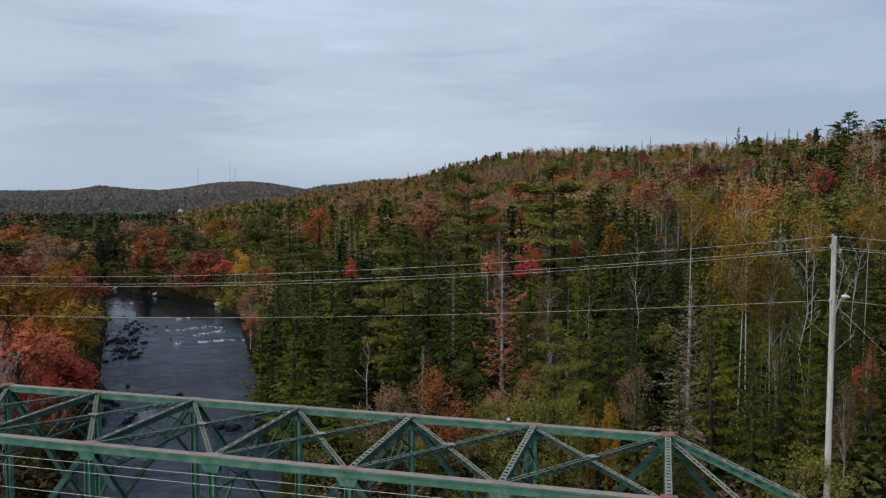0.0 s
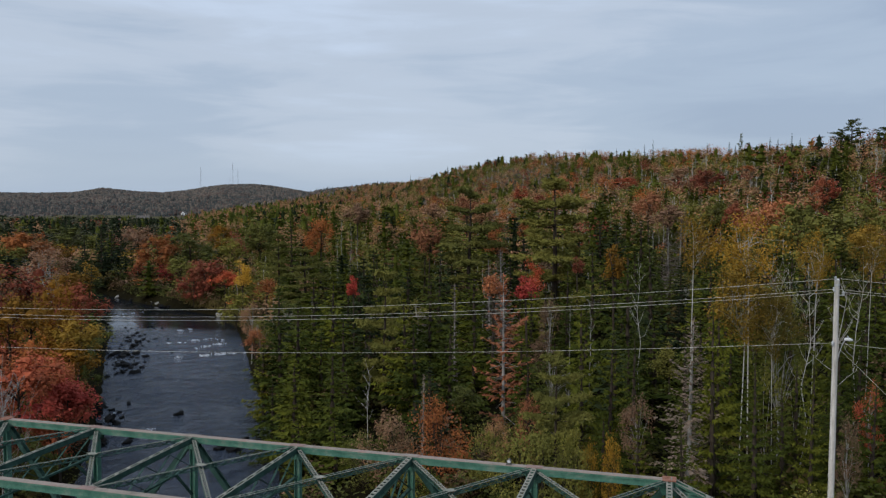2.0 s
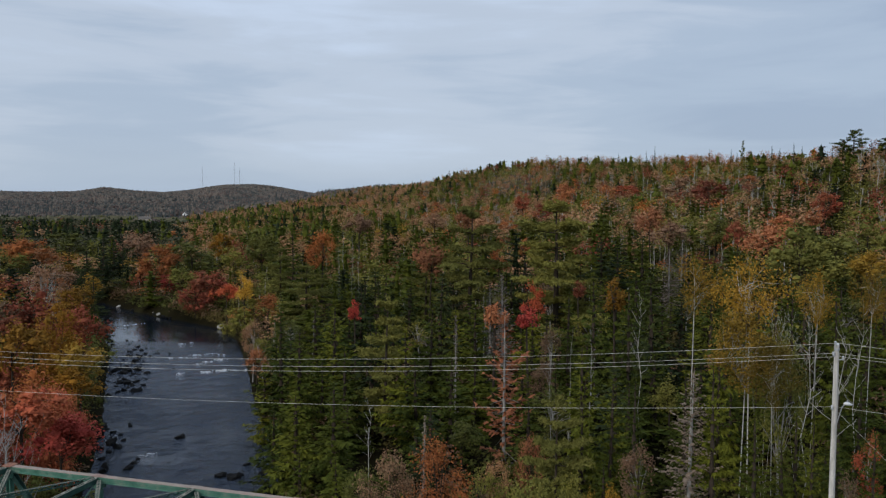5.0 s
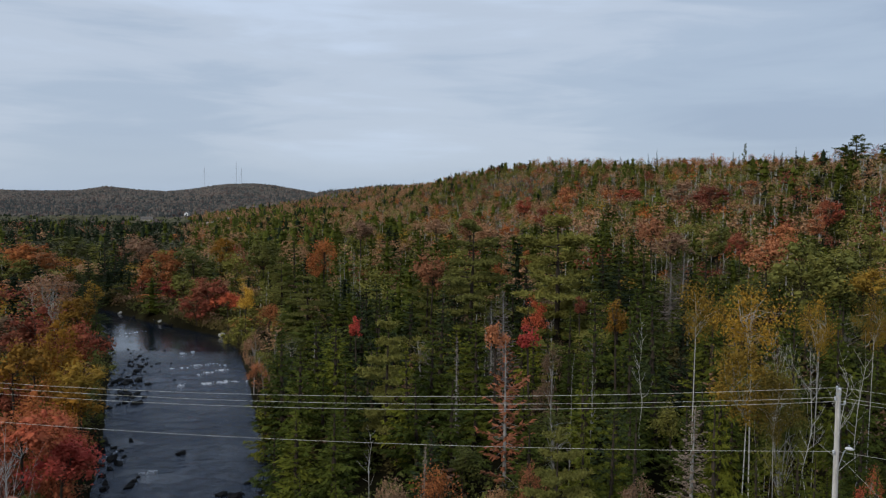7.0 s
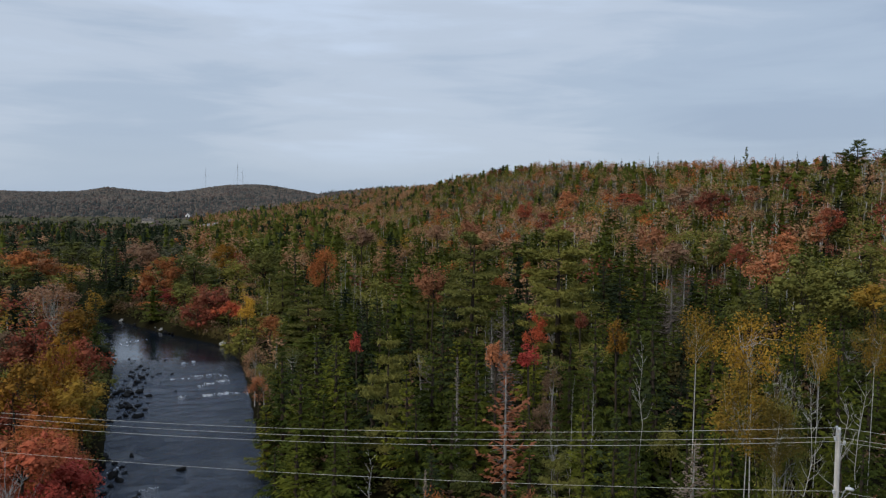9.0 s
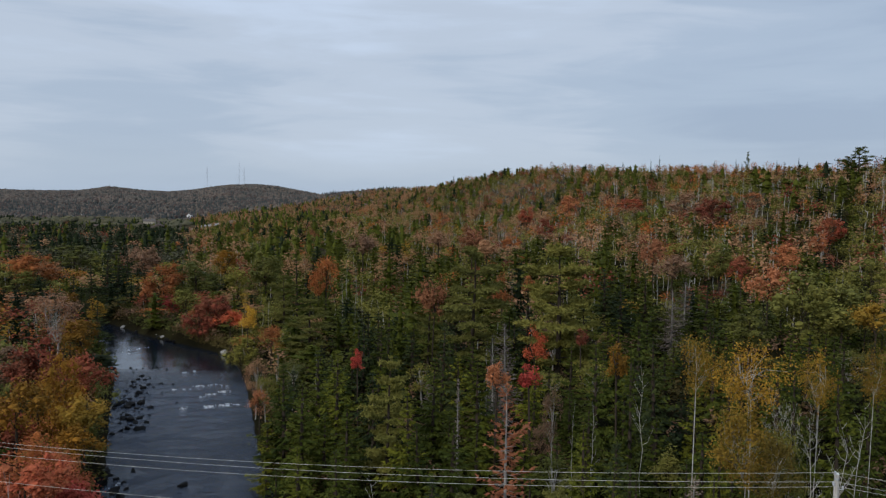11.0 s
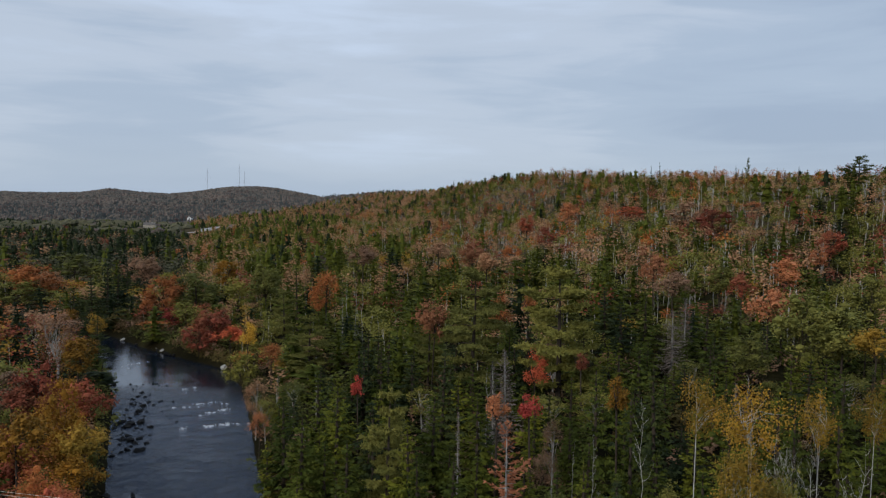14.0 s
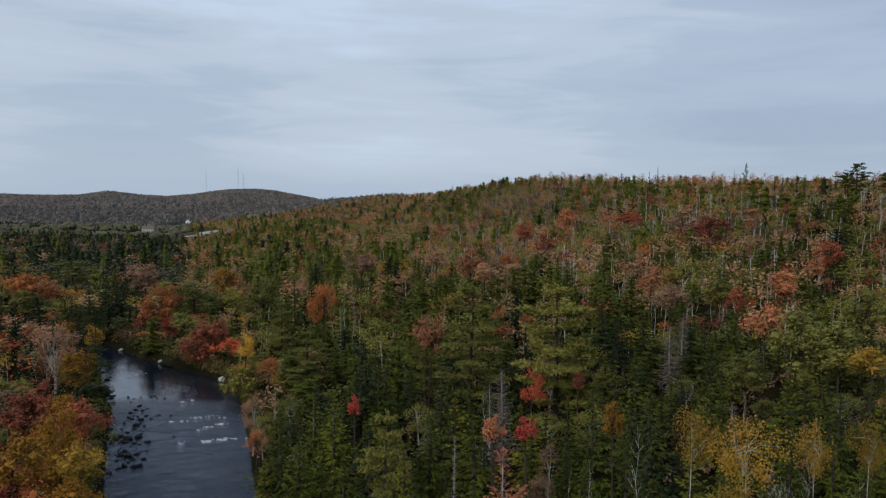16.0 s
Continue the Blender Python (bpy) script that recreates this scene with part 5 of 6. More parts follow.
def scatter(seed, y0, y1, gap, margin, left=0.59, right=0.59):
    """Jittered spots inside the wedge of land in view."""
    r = np.random.RandomState(seed)
    out = []
    y = y0
    row = 0
    while y < y1:
        xs = np.arange(-left * y - margin, right * y + margin, gap) + (row % 2) * gap / 2
        xs = xs + r.uniform(-0.42, 0.42, len(xs)) * gap
        ys = y + r.uniform(-0.42, 0.42, len(xs)) * gap
        out.append(np.stack([xs, ys], -1))
        y += gap * 0.87
        row += 1
    p = np.concatenate(out)
    s = bank_distance(p[:, 0], p[:, 1])
    across = ((p[:, 0] + 30) + 0.33 * (p[:, 1] - 82)) / 1.053
    return p, s, across


r = np.random.RandomState(4)
spots, shore, across = scatter(9, 44, 128, 5.6, 5)
room = headroom(spots[:, 0], spots[:, 1], 2.0)
for (x, y), s, a, free in zip(spots, shore, across, room):
    if s < 0.8 or in_bridge(x, y, 2.5) or free < 1.5:
        continue
    if any((x - u) ** 2 + (y - v) ** 2 < (1.0 + 0.45 * w) ** 2 for u, v, _, w, _ in STANDOUT):
        continue
    v = r.rand()
    if free < 3.5:
        plant("bush", x, y, min(free, r.uniform(2, 3.5)), r.uniform(1.4, 2.2), (OLIVE, OLIVE, RUST)[r.randint(3)])
        continue
    if a > 0:
        grow = (r.uniform(0.85, 1.25) if r.rand() < 0.5 else r.uniform(0.5, 0.8)) * (0.7 if y < 62 else 1.05) * (0.75 if s < 4 else 1.0)
        grow = min(grow, free / 10.4)
        if v < 0.74:
            plant("near_spruce" if y < 56 else "young_spruce" if y > 85 or r.rand() < 0.3 else "spruce", x, y, 10.4 * grow, 4.3 * grow ** 0.7, (FIR, SPRUCE, SPRUCE, SPRUCE, DARK_SHADE_SPRUCE)[r.randint(5)])
        elif v < 0.80:
            plant("thin_tree", x, y, 9.0 * grow, 2.2, (OLIVE, OLIVE, RUST)[r.randint(3)])
        elif v < 0.85:
            plant("bush", x, y, min(free, r.uniform(2, 4)), r.uniform(1.6, 2.4), (OLIVE, OLIVE, RUST)[r.randint(3)])
        elif v < 0.88:
            plant("snag", x, y, 10.5 * grow, 0.8)
        elif v < 0.91:
            plant("dead_spruce", x, y, 9.5 * grow, 1.4)
        elif v < 0.94:
            plant("slim_maple", x, y, 8.5 * grow, 1.6, (RUST, OLIVE, OLIVE)[r.randint(3)])
        elif y > 75 and v > 0.975:
            plant("pine", x, y, 11.5 * grow, 2.8)
    else:
        grow = min(r.uniform(0.75, 1.2), free / 9.0)
        if v < 0.66:
            plant("near_maple" if y < 80 else "maple", x, y, 8.6 * grow, 3.4 * grow, (RED, RED, ORANGE, AMBER, GOLD, OLIVE)[r.randint(6)] if y < 90 else (RED, ORANGE, RUST, AMBER, OLIVE, OLIVE)[r.randint(6)])
        elif v < 0.80:
            plant("young_spruce", x, y, 9.0 * grow, 3.0, DARK_SHADE_SPRUCE if r.rand() < 0.6 else SPRUCE)
        elif v < 0.88:
            plant("thin_tree", x, y, 8.0 * grow, 2.2, (RUST, OLIVE)[r.randint(2)])
        elif v < 0.94:
            plant("bush", x, y, min(free, r.uniform(2, 3.5)), r.uniform(1.6, 2.4), (OLIVE, RUST, GOLD)[r.randint(3)])

# ---- trees: woods past the near rows ----
WOODS = {}


def coarse(key, n, make):
    return [make(i) for i in range(n)]


def gather(name, leaves, spots, heights, radii, shape_h, shape_r, seed):
    """Adds one shape's triangles or quads at many spots to a wood."""
    q = np.random.RandomState(seed)
    for k in range(len(leaves)):
        pick = np.arange(len(spots)) % len(leaves) == k
        p, h, w = spots[pick], heights[pick] / shape_h, radii[pick] / shape_r
        if not len(p):
            continue
        a = q.uniform(0, 6.28, len(p))
        c, s = np.cos(a)[:, None, None], np.sin(a)[:, None, None]
        b = leaves[k][None]
        x = (b[..., 0] * c - b[..., 1] * s) * w[:, None, None] + p[:, 0, None, None]
        y = (b[..., 0] * s + b[..., 1] * c) * w[:, None, None] + p[:, 1, None, None]
        z = b[..., 2] * h[:, None, None] + p[:, 2, None, None]
        WOODS.setdefault((name, b.shape[2]), []).append(np.stack([x, y, z], -1).reshape(-1, 3))


def trunk_strips(seed, height, thick, n=1, limbs=0):
    """Thin crooked three-sided stems as quads, with a few rising limbs."""
    q = np.random.RandomState(seed)
    out = []

    def strip(a, b, wa, wb):
        for i in range(3):
            c, d = 2.094 * i, 2.094 * (i + 1)
            out.append([a + [math.cos(c) * wa, math.sin(c) * wa, 0], a + [math.cos(d) * wa, math.sin(d) * wa, 0], b + [math.cos(d) * wb, math.sin(d) * wb, 0], b + [math.cos(c) * wb, math.sin(c) * wb, 0]])

    for _ in range(n):
        foot = np.array([*q.normal(0, 0.5 * (n - 1), 2), -0.5])
        bend = foot + [*q.normal(0, 0.035 * height, 2), height * 0.55 + 0.5]
        top = bend + [*q.normal(0, 0.06 * height, 2), height * q.uniform(0.3, 0.45)]
        strip(foot, bend, thick, thick * 0.75)
        strip(bend, top, thick * 0.75, thick * 0.3)
        for _ in range(limbs):
            f = q.uniform(0.0, 0.8)
            p = bend + (top - bend) * f if q.rand() < 0.7 else foot + (bend - foot) * q.uniform(0.6, 1)
            a, ln = q.uniform(0, 6.28), q.uniform(0.10, 0.24) * height
            strip(p, p + [math.cos(a) * ln * 0.6, math.sin(a) * ln * 0.6, ln * 0.8], thick * 0.45, thick * 0.2)
    return np.array(out)


def far_crown(seed):
    """A far hardwood's rounded uneven crown."""
    q = np.random.RandomState(seed)
    d = q.uniform(0.75, 1.2, 12)
    key = {}
    out = np.array([[c * d[key.setdefault(tuple(np.round(c, 3)), len(key))] for c in t] for t in ICO])
    return out[out[:, :, 2].mean(1) > -0.15] * [4.2, 4.2, 5.2] + [0, 0, 5.0]


MID_CONIFER = coarse("c", 6, lambda i: conifer_leaves(300 + i, 10.0, 2.5, 1.1, 8, 1.15, 1.6, ragged=0.4, core=0.24, core_tiers=5))
FAR_CONIFER = coarse("f", 5, lambda i: conifer_leaves(330 + i, 10.0, 2.4, 2.8, 5, 0.3, 2.8, ragged=0.4, core=0.7, core_tiers=4))
MID_LEAFY = coarse("l", 6, lambda i: leafy_shape(350 + i, 10.0, 2.8, 0.36, 9, 40, 0.22, core=0, flat=0.95)[1])
FAR_LEAFY = coarse("g", 5, lambda i: leafy_shape(380 + i, 10.0, 2.8, 0.36, 5, 27, 0.33, core=0, flat=1.0)[1])
FAR_PINE = coarse("p", 3, lambda i: pine_shape(390 + i, 12.0, 2.6, 0.3, 7, 4, 4, 0.5, 2, 3.0)[1])
HIGH_LEAFY = coarse("h", 5, lambda i: leafy_shape(360 + i, 10.0, 2.8, 0.45, 6, 32, 0.27, core=0, flat=1.0)[1])
SPECK = coarse("s", 5, lambda i: far_crown(400 + i))
SPECK_CONIFER = coarse("t", 4, lambda i: cone_core(np.random.RandomState(420 + i), 12.0, 0.0, lambda t: 2.6 * (1 - t), 5, 4))
STEMS = coarse("w", 5, lambda i: trunk_strips(440 + i, 7.0, 0.10))
BARE_STEMS = coarse("b", 5, lambda i: trunk_strips(460 + i, 9.0, 0.14, 1 + i % 2, 5))


LOW_SCRUB = coarse("v", 5, lambda i: leafy_shape(490 + i, 3.0, 2.0, 0.0, 7, 22, 0.28, core=0)[1])
SCRUB = coarse("u", 5, lambda i: leafy_shape(480 + i, 3.0, 2.0, 0.0, 8, 17, 0.22, core=0)[1])


def grow_scrub():
    """Low bushes between the near trees and along the water's edge."""
    q = np.random.RandomState(33)
    p, s, a = scatter(29, 37, 136, 3.4, 4)
    keep = (s > 2.2) & ((p[:, 1] < 66) | (q.rand(len(p)) < 0.6)) & np.array([not in_bridge(x, y, 0.0) for x, y in p])
    e, se, _ = scatter(19, 46, 245, 2.3, 5)
    edge = (se > 0.5) & (se < np.where(e[:, 1] > 150, 9.0, 2.8)) & (q.rand(len(e)) < 0.7) & np.array([not in_bridge(x, y, 0.0) for x, y in e])
    p = np.concatenate([p[keep], e[edge]])
    spots = np.stack([p[:, 0], p[:, 1], ground_height(p[:, 0], p[:, 1]) - 0.3], -1)
    h, w = q.uniform(1.3, 3.4, len(p)), q.uniform(1.3, 2.4, len(p))
    pick = q.rand(len(p))
    for i, (name, lo, hi) in enumerate((("olive_scrub", 0, 0.55), ("brown_scrub", 0.55, 0.82), ("rust_scrub", 0.82, 1.0))):
        m = (pick >= lo) & (pick < hi)
        gather(name, SCRUB, spots[m], h[m], w[m], 3.0, 2.0, 90 + i)


def in_sight(p, z):
    """False for trees that stand behind the crest of the hill."""
    ok = np.ones(len(p), bool)
    for t in np.linspace(0.3, 0.97, 36):
        line = 36 + (z + 15 - 36) * t
        ok &= ground_height(p[:, 0] * t, p[:, 1] * t) + 3 < line
    return ok


def grow_wood(seed, y0, y1, gap, margin, level):
    q = np.random.RandomState(seed)
    p, s, a = scatter(seed, y0, y1, gap, margin)
    keep = s > 1.0
    if level < 2:
        for u, v, w in PLANTED:
            if v > y0 - 10:
                keep &= (p[:, 0] - u) ** 2 + (p[:, 1] - v) ** 2 > (0.8 * w + 0.6) ** 2
    p, s, a = p[keep], s[keep], a[keep]
    z = ground_height(p[:, 0], p[:, 1])
    field = FIELD_TEST(p)
    if level > 0:
        field |= ~in_sight(p, z)
    p, s, a, z = p[~field], s[~field], a[~field], z[~field]
    free = headroom(p[:, 0], p[:, 1], 2.5) if level < 2 else np.full(len(p), 99.0)
    p, s, a, z, free = p[free > 2], s[free > 2], a[free > 2], z[free > 2], free[free > 2]
    spots = np.stack([p[:, 0], p[:, 1], z - 0.2], -1)
    n = len(p)
    hill = a > 0
    upper = hill & (z > 9 + 3 * ripple(p[:, 0], p[:, 1], 45, 12))
    patchy = ripple(p[:, 0], p[:, 1], (60, 110, 260)[level], 31)
    v = q.rand(n) + 0.26 * patchy
    size = np.where(q.rand(n) < 0.40, q.uniform(0.95, 1.35, n), q.uniform(0.48, 0.85, n))
    conifers = (MID_CONIFER, FAR_CONIFER, SPECK_CONIFER)[level]
    leafy = (MID_LEAFY, FAR_LEAFY, SPECK)[level]
    share = np.where(upper, np.where(p[:, 0] > 0.22 * p[:, 1], 0.25, 0.20), np.where(hill & (s < 28) & (p[:, 1] > 160), 0.35, np.where(hill, np.where((p[:, 0] < 0) & (p[:, 1] > 150), 0.42, 0.60), np.where(p[:, 1] < 260, 0.36, 0.58)))) + np.where(hill & (p[:, 1] > 700) & (p[:, 0] < 60), 0.12, 0.0)
    green = v < share
    tall = np.where(upper, 9.4, 10.4) * size * np.where(hill | (p[:, 1] < 900), 1.0, 0.75)
    tall = np.minimum(tall, free)
    pick = q.rand(n)
    black = np.where(hill & (p[:, 1] > 650), 0.3, np.where(upper, 0.10, np.where(hill, 0.16, 0.8)))
    dark = np.where(hill & (p[:, 1] < 900), 0.60, 0.97)
    for i, (name, lo, hi) in enumerate((("black_spruce_wood", 0 * black, black), ("dark_conifer_wood", black, dark), ("olive_conifer_wood", dark, 0.985 + 0 * dark))):
        m = green & (pick >= lo) & (pick < hi)
        gather(name, conifers, spots[m], tall[m], 3.5 * size[m] ** 0.7 * (1.0, 0.9, 1.1)[level], 10.0 if level < 2 else 12.0, 2.4, seed + i)
    m = green & (pick >= 0.985)
    gather("pine_wood" if level == 0 else "olive_conifer_wood", FAR_PINE if level == 0 else conifers, spots[m], tall[m] * 1.25, 3.4 * size[m], 12.0, 2.6, seed + 5)
    rest = ~green
    kinds = [("rust_wood", 0.37, 0.26), ("orange_wood", 0.395, 0.42), ("red_wood", 0.44, 0.54), ("olive_wood", 0.86, 0.70), ("gold_wood", 0.90, 0.96), ("bare_wood", 1.01, 1.01)]
    bank = ~hill & (p[:, 1] < 240) & (s < 60)
    start = np.zeros(n)
    tint = q.rand(n) * 0.62 + 0.38 * (0.5 + 0.5 * ripple(p[:, 0], p[:, 1], (45, 90, 200)[level], 41))
    tint = np.where(hill | bank, tint, tint * 0.7 + 0.24)
    for name, usual, by_bank in kinds:
        high = np.where(bank, by_bank, usual)
        m = rest & (tint >= start) & (tint < high)
        start = high
        if level == 1 and name == "olive_wood":
            far_plain = m & ~hill
            gather("valley_wood", leafy, spots[far_plain], tall[far_plain] * 0.9, 4.6 * size[far_plain] ** 0.6, 10.0, 2.8, seed + 12)
            m = m & hill
        wide = 3.2 * size[m] ** 0.6 * np.where(hill[m], 1.0, 1.35) * (1.0, 1.0, 1.7)[level]
        if level == 2 and name != "bare_wood":
            on_hill = m & hill
            gather("rust_wood" if name in ("olive_wood", "gold_wood") and level == 2 else name, FAR_LEAFY, spots[on_hill], tall[on_hill] * 0.95, 3.2 * size[on_hill] ** 0.6, 10.0, 2.8, seed + 14)
            m = m & ~hill
            wide = 3.7 * size[m] ** 0.6 * 1.25 * 1.7
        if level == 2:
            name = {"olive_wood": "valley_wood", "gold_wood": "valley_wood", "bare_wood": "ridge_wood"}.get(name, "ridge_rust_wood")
        if name == "bare_wood":
            if level < 2:
                gather("pale_stems", BARE_STEMS, spots[m], tall[m] * 0.9, np.full(m.sum(), 0.5), 9.0, 1.0, seed + 8)
            continue
        high_crown = upper[m] & (name in ("rust_wood", "orange_wood", "red_wood")) & (level < 2)
        on = spots[m]
        gather(name, leafy, on[~high_crown], tall[m][~high_crown] * np.where(name == "olive_wood", 0.8, 0.95), wide[~high_crown], 10.0, 2.8 if level < 2 else 4.2, seed + 9)
        gather(name, HIGH_LEAFY, on[high_crown], tall[m][high_crown] * 1.1, wide[high_crown], 10.0, 2.8, seed + 10)
        if level < 2:
            gather("pale_stems", STEMS, spots[m], tall[m] * 0.95, np.full(m.sum(), 1.0), 10.0, 1.0, seed + 11)
    # pale dead stems standing among the hill trees
    if level < 2:
        m = upper & (q.rand(n) < 0.22) & (p[:, 1] < 480)
        gather("pale_stems", BARE_STEMS, spots[m] + [1.5, -1.2, 0], tall[m] * q.uniform(0.6, 1.15, m.sum()), np.full(m.sum(), 1.0), 9.0, 1.0, seed + 13)
    # young growth filling the floor between the trunks
    if level == 0:
        m = q.rand(n) < 0.6
        low_at = spots[m] + np.stack([q.uniform(-3, 3, m.sum()), q.uniform(-3, 3, m.sum()), np.zeros(m.sum())], -1)
        low_at = low_at[bank_distance(low_at[:, 0], low_at[:, 1]) > 1.2]
        low_at[:, 2] = ground_height(low_at[:, 0], low_at[:, 1]) - 0.3
        k = len(low_at)
        sort = q.rand(k)
        h, w = q.uniform(2.2, 4.6, k), q.uniform(1.8, 3.0, k)
        for i, (name, lo, hi) in enumerate((("olive_scrub", 0, 0.7), ("brown_scrub", 0.7, 0.9), ("rust_scrub", 0.9, 1.0))):
            c = (sort >= lo) & (sort < hi)
            gather(name, LOW_SCRUB, low_at[c], h[c], w[c], 3.0, 2.0, 95 + i)


def FIELD_TEST(p):
    """Open ground: the meadow, the yards round the houses."""
    x, y = p[:, 0], p[:, 1]
    out = (x > -0.50 * y) & (x < -0.385 * y) & (y > 960) & (y < 1165)
    out |= (x > -0.352 * y) & (x < -0.296 * y) & (y > 790) & (y < 1125)
    for hx, hy in HOUSES:
        out |= (np.abs(x - hx) < 16) & (y > hy - 260) & (y < hy + 12)
    return out


HOUSES = [(-500, 1500), (-406, 1055), (-699, 1300), (-636, 1250), (-704, 1500), (-582, 1250)]
grow_scrub()
grow_wood(51, 128, 290, 6.2, 20, 0)
grow_wood(52, 290, 760, 7.0, 30, 1)
grow_wood(53, 760, 1340, 9.0, 60, 2)
TINT = {"olive_scrub": (OLIVE, "low olive green scrub under the trees"), "brown_scrub": (BROWN, "low brown scrub under the trees"), "rust_scrub": (RUST, "low rust-coloured scrub along the bank"),
        "black_spruce_wood": (DARK_SHADE_SPRUCE, "blackish green spruces dotted through the wood, darkened for shade"), "dark_conifer_wood": (SPRUCE, "dense dark green conifer wood on the hillside"), "olive_conifer_wood": (FIR, "olive green conifer wood on the hillside"),
        "pine_wood": (PINE, "pale green pines scattered through the wood"), "rust_wood": (RUST, "rust-brown autumn hardwoods on the hill"),
        "orange_wood": (ORANGE, "orange autumn hardwoods on the hill"), "red_wood": (RED, "red autumn maples on the hill"),
        "olive_wood": (OLIVE, "olive green hardwoods on the hill"), "gold_wood": (GOLD, "golden autumn birches on the hill"),
        "pale_stems": (PALE_BARK, "pale slender tree stems standing on the hill"), "ridge_wood": (RIDGE_MIX, "hardwoods covering the distant ridge, greyed as by haze"),
        "valley_wood": (VALLEY_GREEN, "dull green hardwoods on the valley floor"), "ridge_rust_wood": (RIDGE_RUST, "rust-coloured hardwoods on the distant ridge, dulled as by haze"), "ridge_conifers": (RIDGE_GREEN, "dark conifers dotted along the distant ridge")}

def grow_ridge(seed, y0, y1, gap, wide, share):
    """Hardwoods with scattered conifers on the far slope, in colours that carry haze."""
    g = np.random.RandomState(seed)
    p, _, _ = scatter(seed, y0, y1, gap, 40)
    z = ground_height(p[:, 0], p[:, 1])
    ok = (p[:, 0] < -0.06 * p[:, 1]) & ~FIELD_TEST(p)
    p, z = p[ok], z[ok]
    spots = np.stack([p[:, 0], p[:, 1], z - 1], -1)
    n = len(p)
    v = g.rand(n) + 0.22 * ripple(p[:, 0], p[:, 1], 240, 51)
    m = v < share
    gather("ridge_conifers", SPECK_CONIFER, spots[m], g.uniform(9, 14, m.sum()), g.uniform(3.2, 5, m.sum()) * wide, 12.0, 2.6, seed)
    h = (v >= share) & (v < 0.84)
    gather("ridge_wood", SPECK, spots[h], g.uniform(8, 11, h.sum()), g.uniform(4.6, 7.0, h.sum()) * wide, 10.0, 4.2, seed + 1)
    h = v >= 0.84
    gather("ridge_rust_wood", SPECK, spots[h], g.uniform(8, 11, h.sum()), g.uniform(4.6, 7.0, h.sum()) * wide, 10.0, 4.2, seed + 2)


grow_ridge(77, 1340, 2000, 11.0, 0.85, 0.58)
grow_ridge(78, 2000, 2700, 12.5, 1.0, 0.32)
grow_ridge(79, 2700, 3560, 14.0, 1.1, 0.22)
for (name, size), chunks in WOODS.items():
    material, label = TINT[name]
    tagged(new(name, mesh_arrays(name, np.concatenate(chunks), size, material)), label, "woodland", kind="stuff")

# ---- rocks, foam ----


def boulder_mesh(name, seed, material, squash=0.6):
    bm = bmesh.new()
    bmesh.ops.create_icosphere(bm, subdivisions=2, radius=1.0)
    off = Vector((seed * 3.1, seed * 1.7, seed))
    for v in bm.verts:
        d = 0.75 + 0.5 * noise.noise(v.co * 1.1 + off) + 0.22 * noise.noise(v.co * 2.9 + off)
        v.co = Vector((v.co.x * d * 1.25, v.co.y * d, v.co.z * d * squash))
    me = bpy.data.meshes.new(name)
    bm.to_mesh(me)
    bm.free()
    me.materials.append(material)
    return me


DARK_ROCKS = [boulder_mesh("river_rock", k, ROCK, 0.8) for k in range(5)]
PALE_ROCKS = [boulder_mesh("bank_boulder", k + 9, PALE_ROCK, 0.7) for k in range(3)]
rr = random.Random(5)


def put_rock(x, y, size, pale=False, z=None):
    me = rr.choice(PALE_ROCKS if pale else DARK_ROCKS)
    ob = new("boulder" if pale else "river_rock", me)
    z = WATER + 0.08 * size if z is None else z
    ob.matrix_basis = pose(x, y, z, rr.uniform(-15, 15), rr.uniform(-15, 15), rr.uniform(0, 360)) @ Matrix.Diagonal((size, size, size, 1))
    tagged(ob, "pale grey granite boulder on the river bank" if pale else "dark wet rock standing in the river shallows", "boulder" if pale else "rock", "bank boulders" if pale else "rocks in the river")


for x, y, size in [(-58.6, 149.1, 0.53), (-54.7, 142.5, 0.4), (-58.2, 146.3, 0.41), (-58.5, 144.2, 0.41), (-54.6, 139.6, 0.69), (-53.9, 135.9, 0.67), (-53.0, 142.8, 0.3), (-53.1, 140.5, 0.3), (-53.5, 133.8, 0.47), (-57.3, 133.7, 0.38), (-54.0, 129.2, 0.73), (-52.0, 127.9, 1.0), (-50.9, 129.2, 0.82), (-54.2, 127.6, 0.72), (-52.1, 126.3, 0.81), (-48.4, 126.7, 0.54), (-50.3, 125.8, 0.45), (-49.9, 119.6, 0.59), (-48.5, 119.3, 0.84), (-47.7, 120.4, 0.51), (-47.3, 118.0, 0.5), (-49.9, 121.7, 0.52), (-45.7, 118.2, 0.42), (-47.3, 114.8, 0.65), (-47.7, 113.6, 0.4), (-45.3, 114.5, 0.73), (-47.4, 116.6, 0.33), (-53.8, 125.5, 0.44)]:
    put_rock(x, y, size)
for x, y, size in [(-48.2, 111.9, 0.48), (-64.4, 151.3, 0.32), (-63.6, 156.0, 0.33), (-69.0, 159.7, 0.68), (-74.0, 170.3, 0.6), (-66.5, 155.1, 0.66), (-57.4, 131.8, 0.47), (-56.8, 146.0, 0.41), (-56.8, 137.5, 0.29), (-56.4, 140.0, 0.4), (-52.6, 136.0, 0.29), (-49.4, 117.3, 0.33), (-49.3, 125.5, 0.27), (-50.5, 143.0, 0.3), (-59.3, 156.5, 0.28)]:
    put_rock(x, y, size)
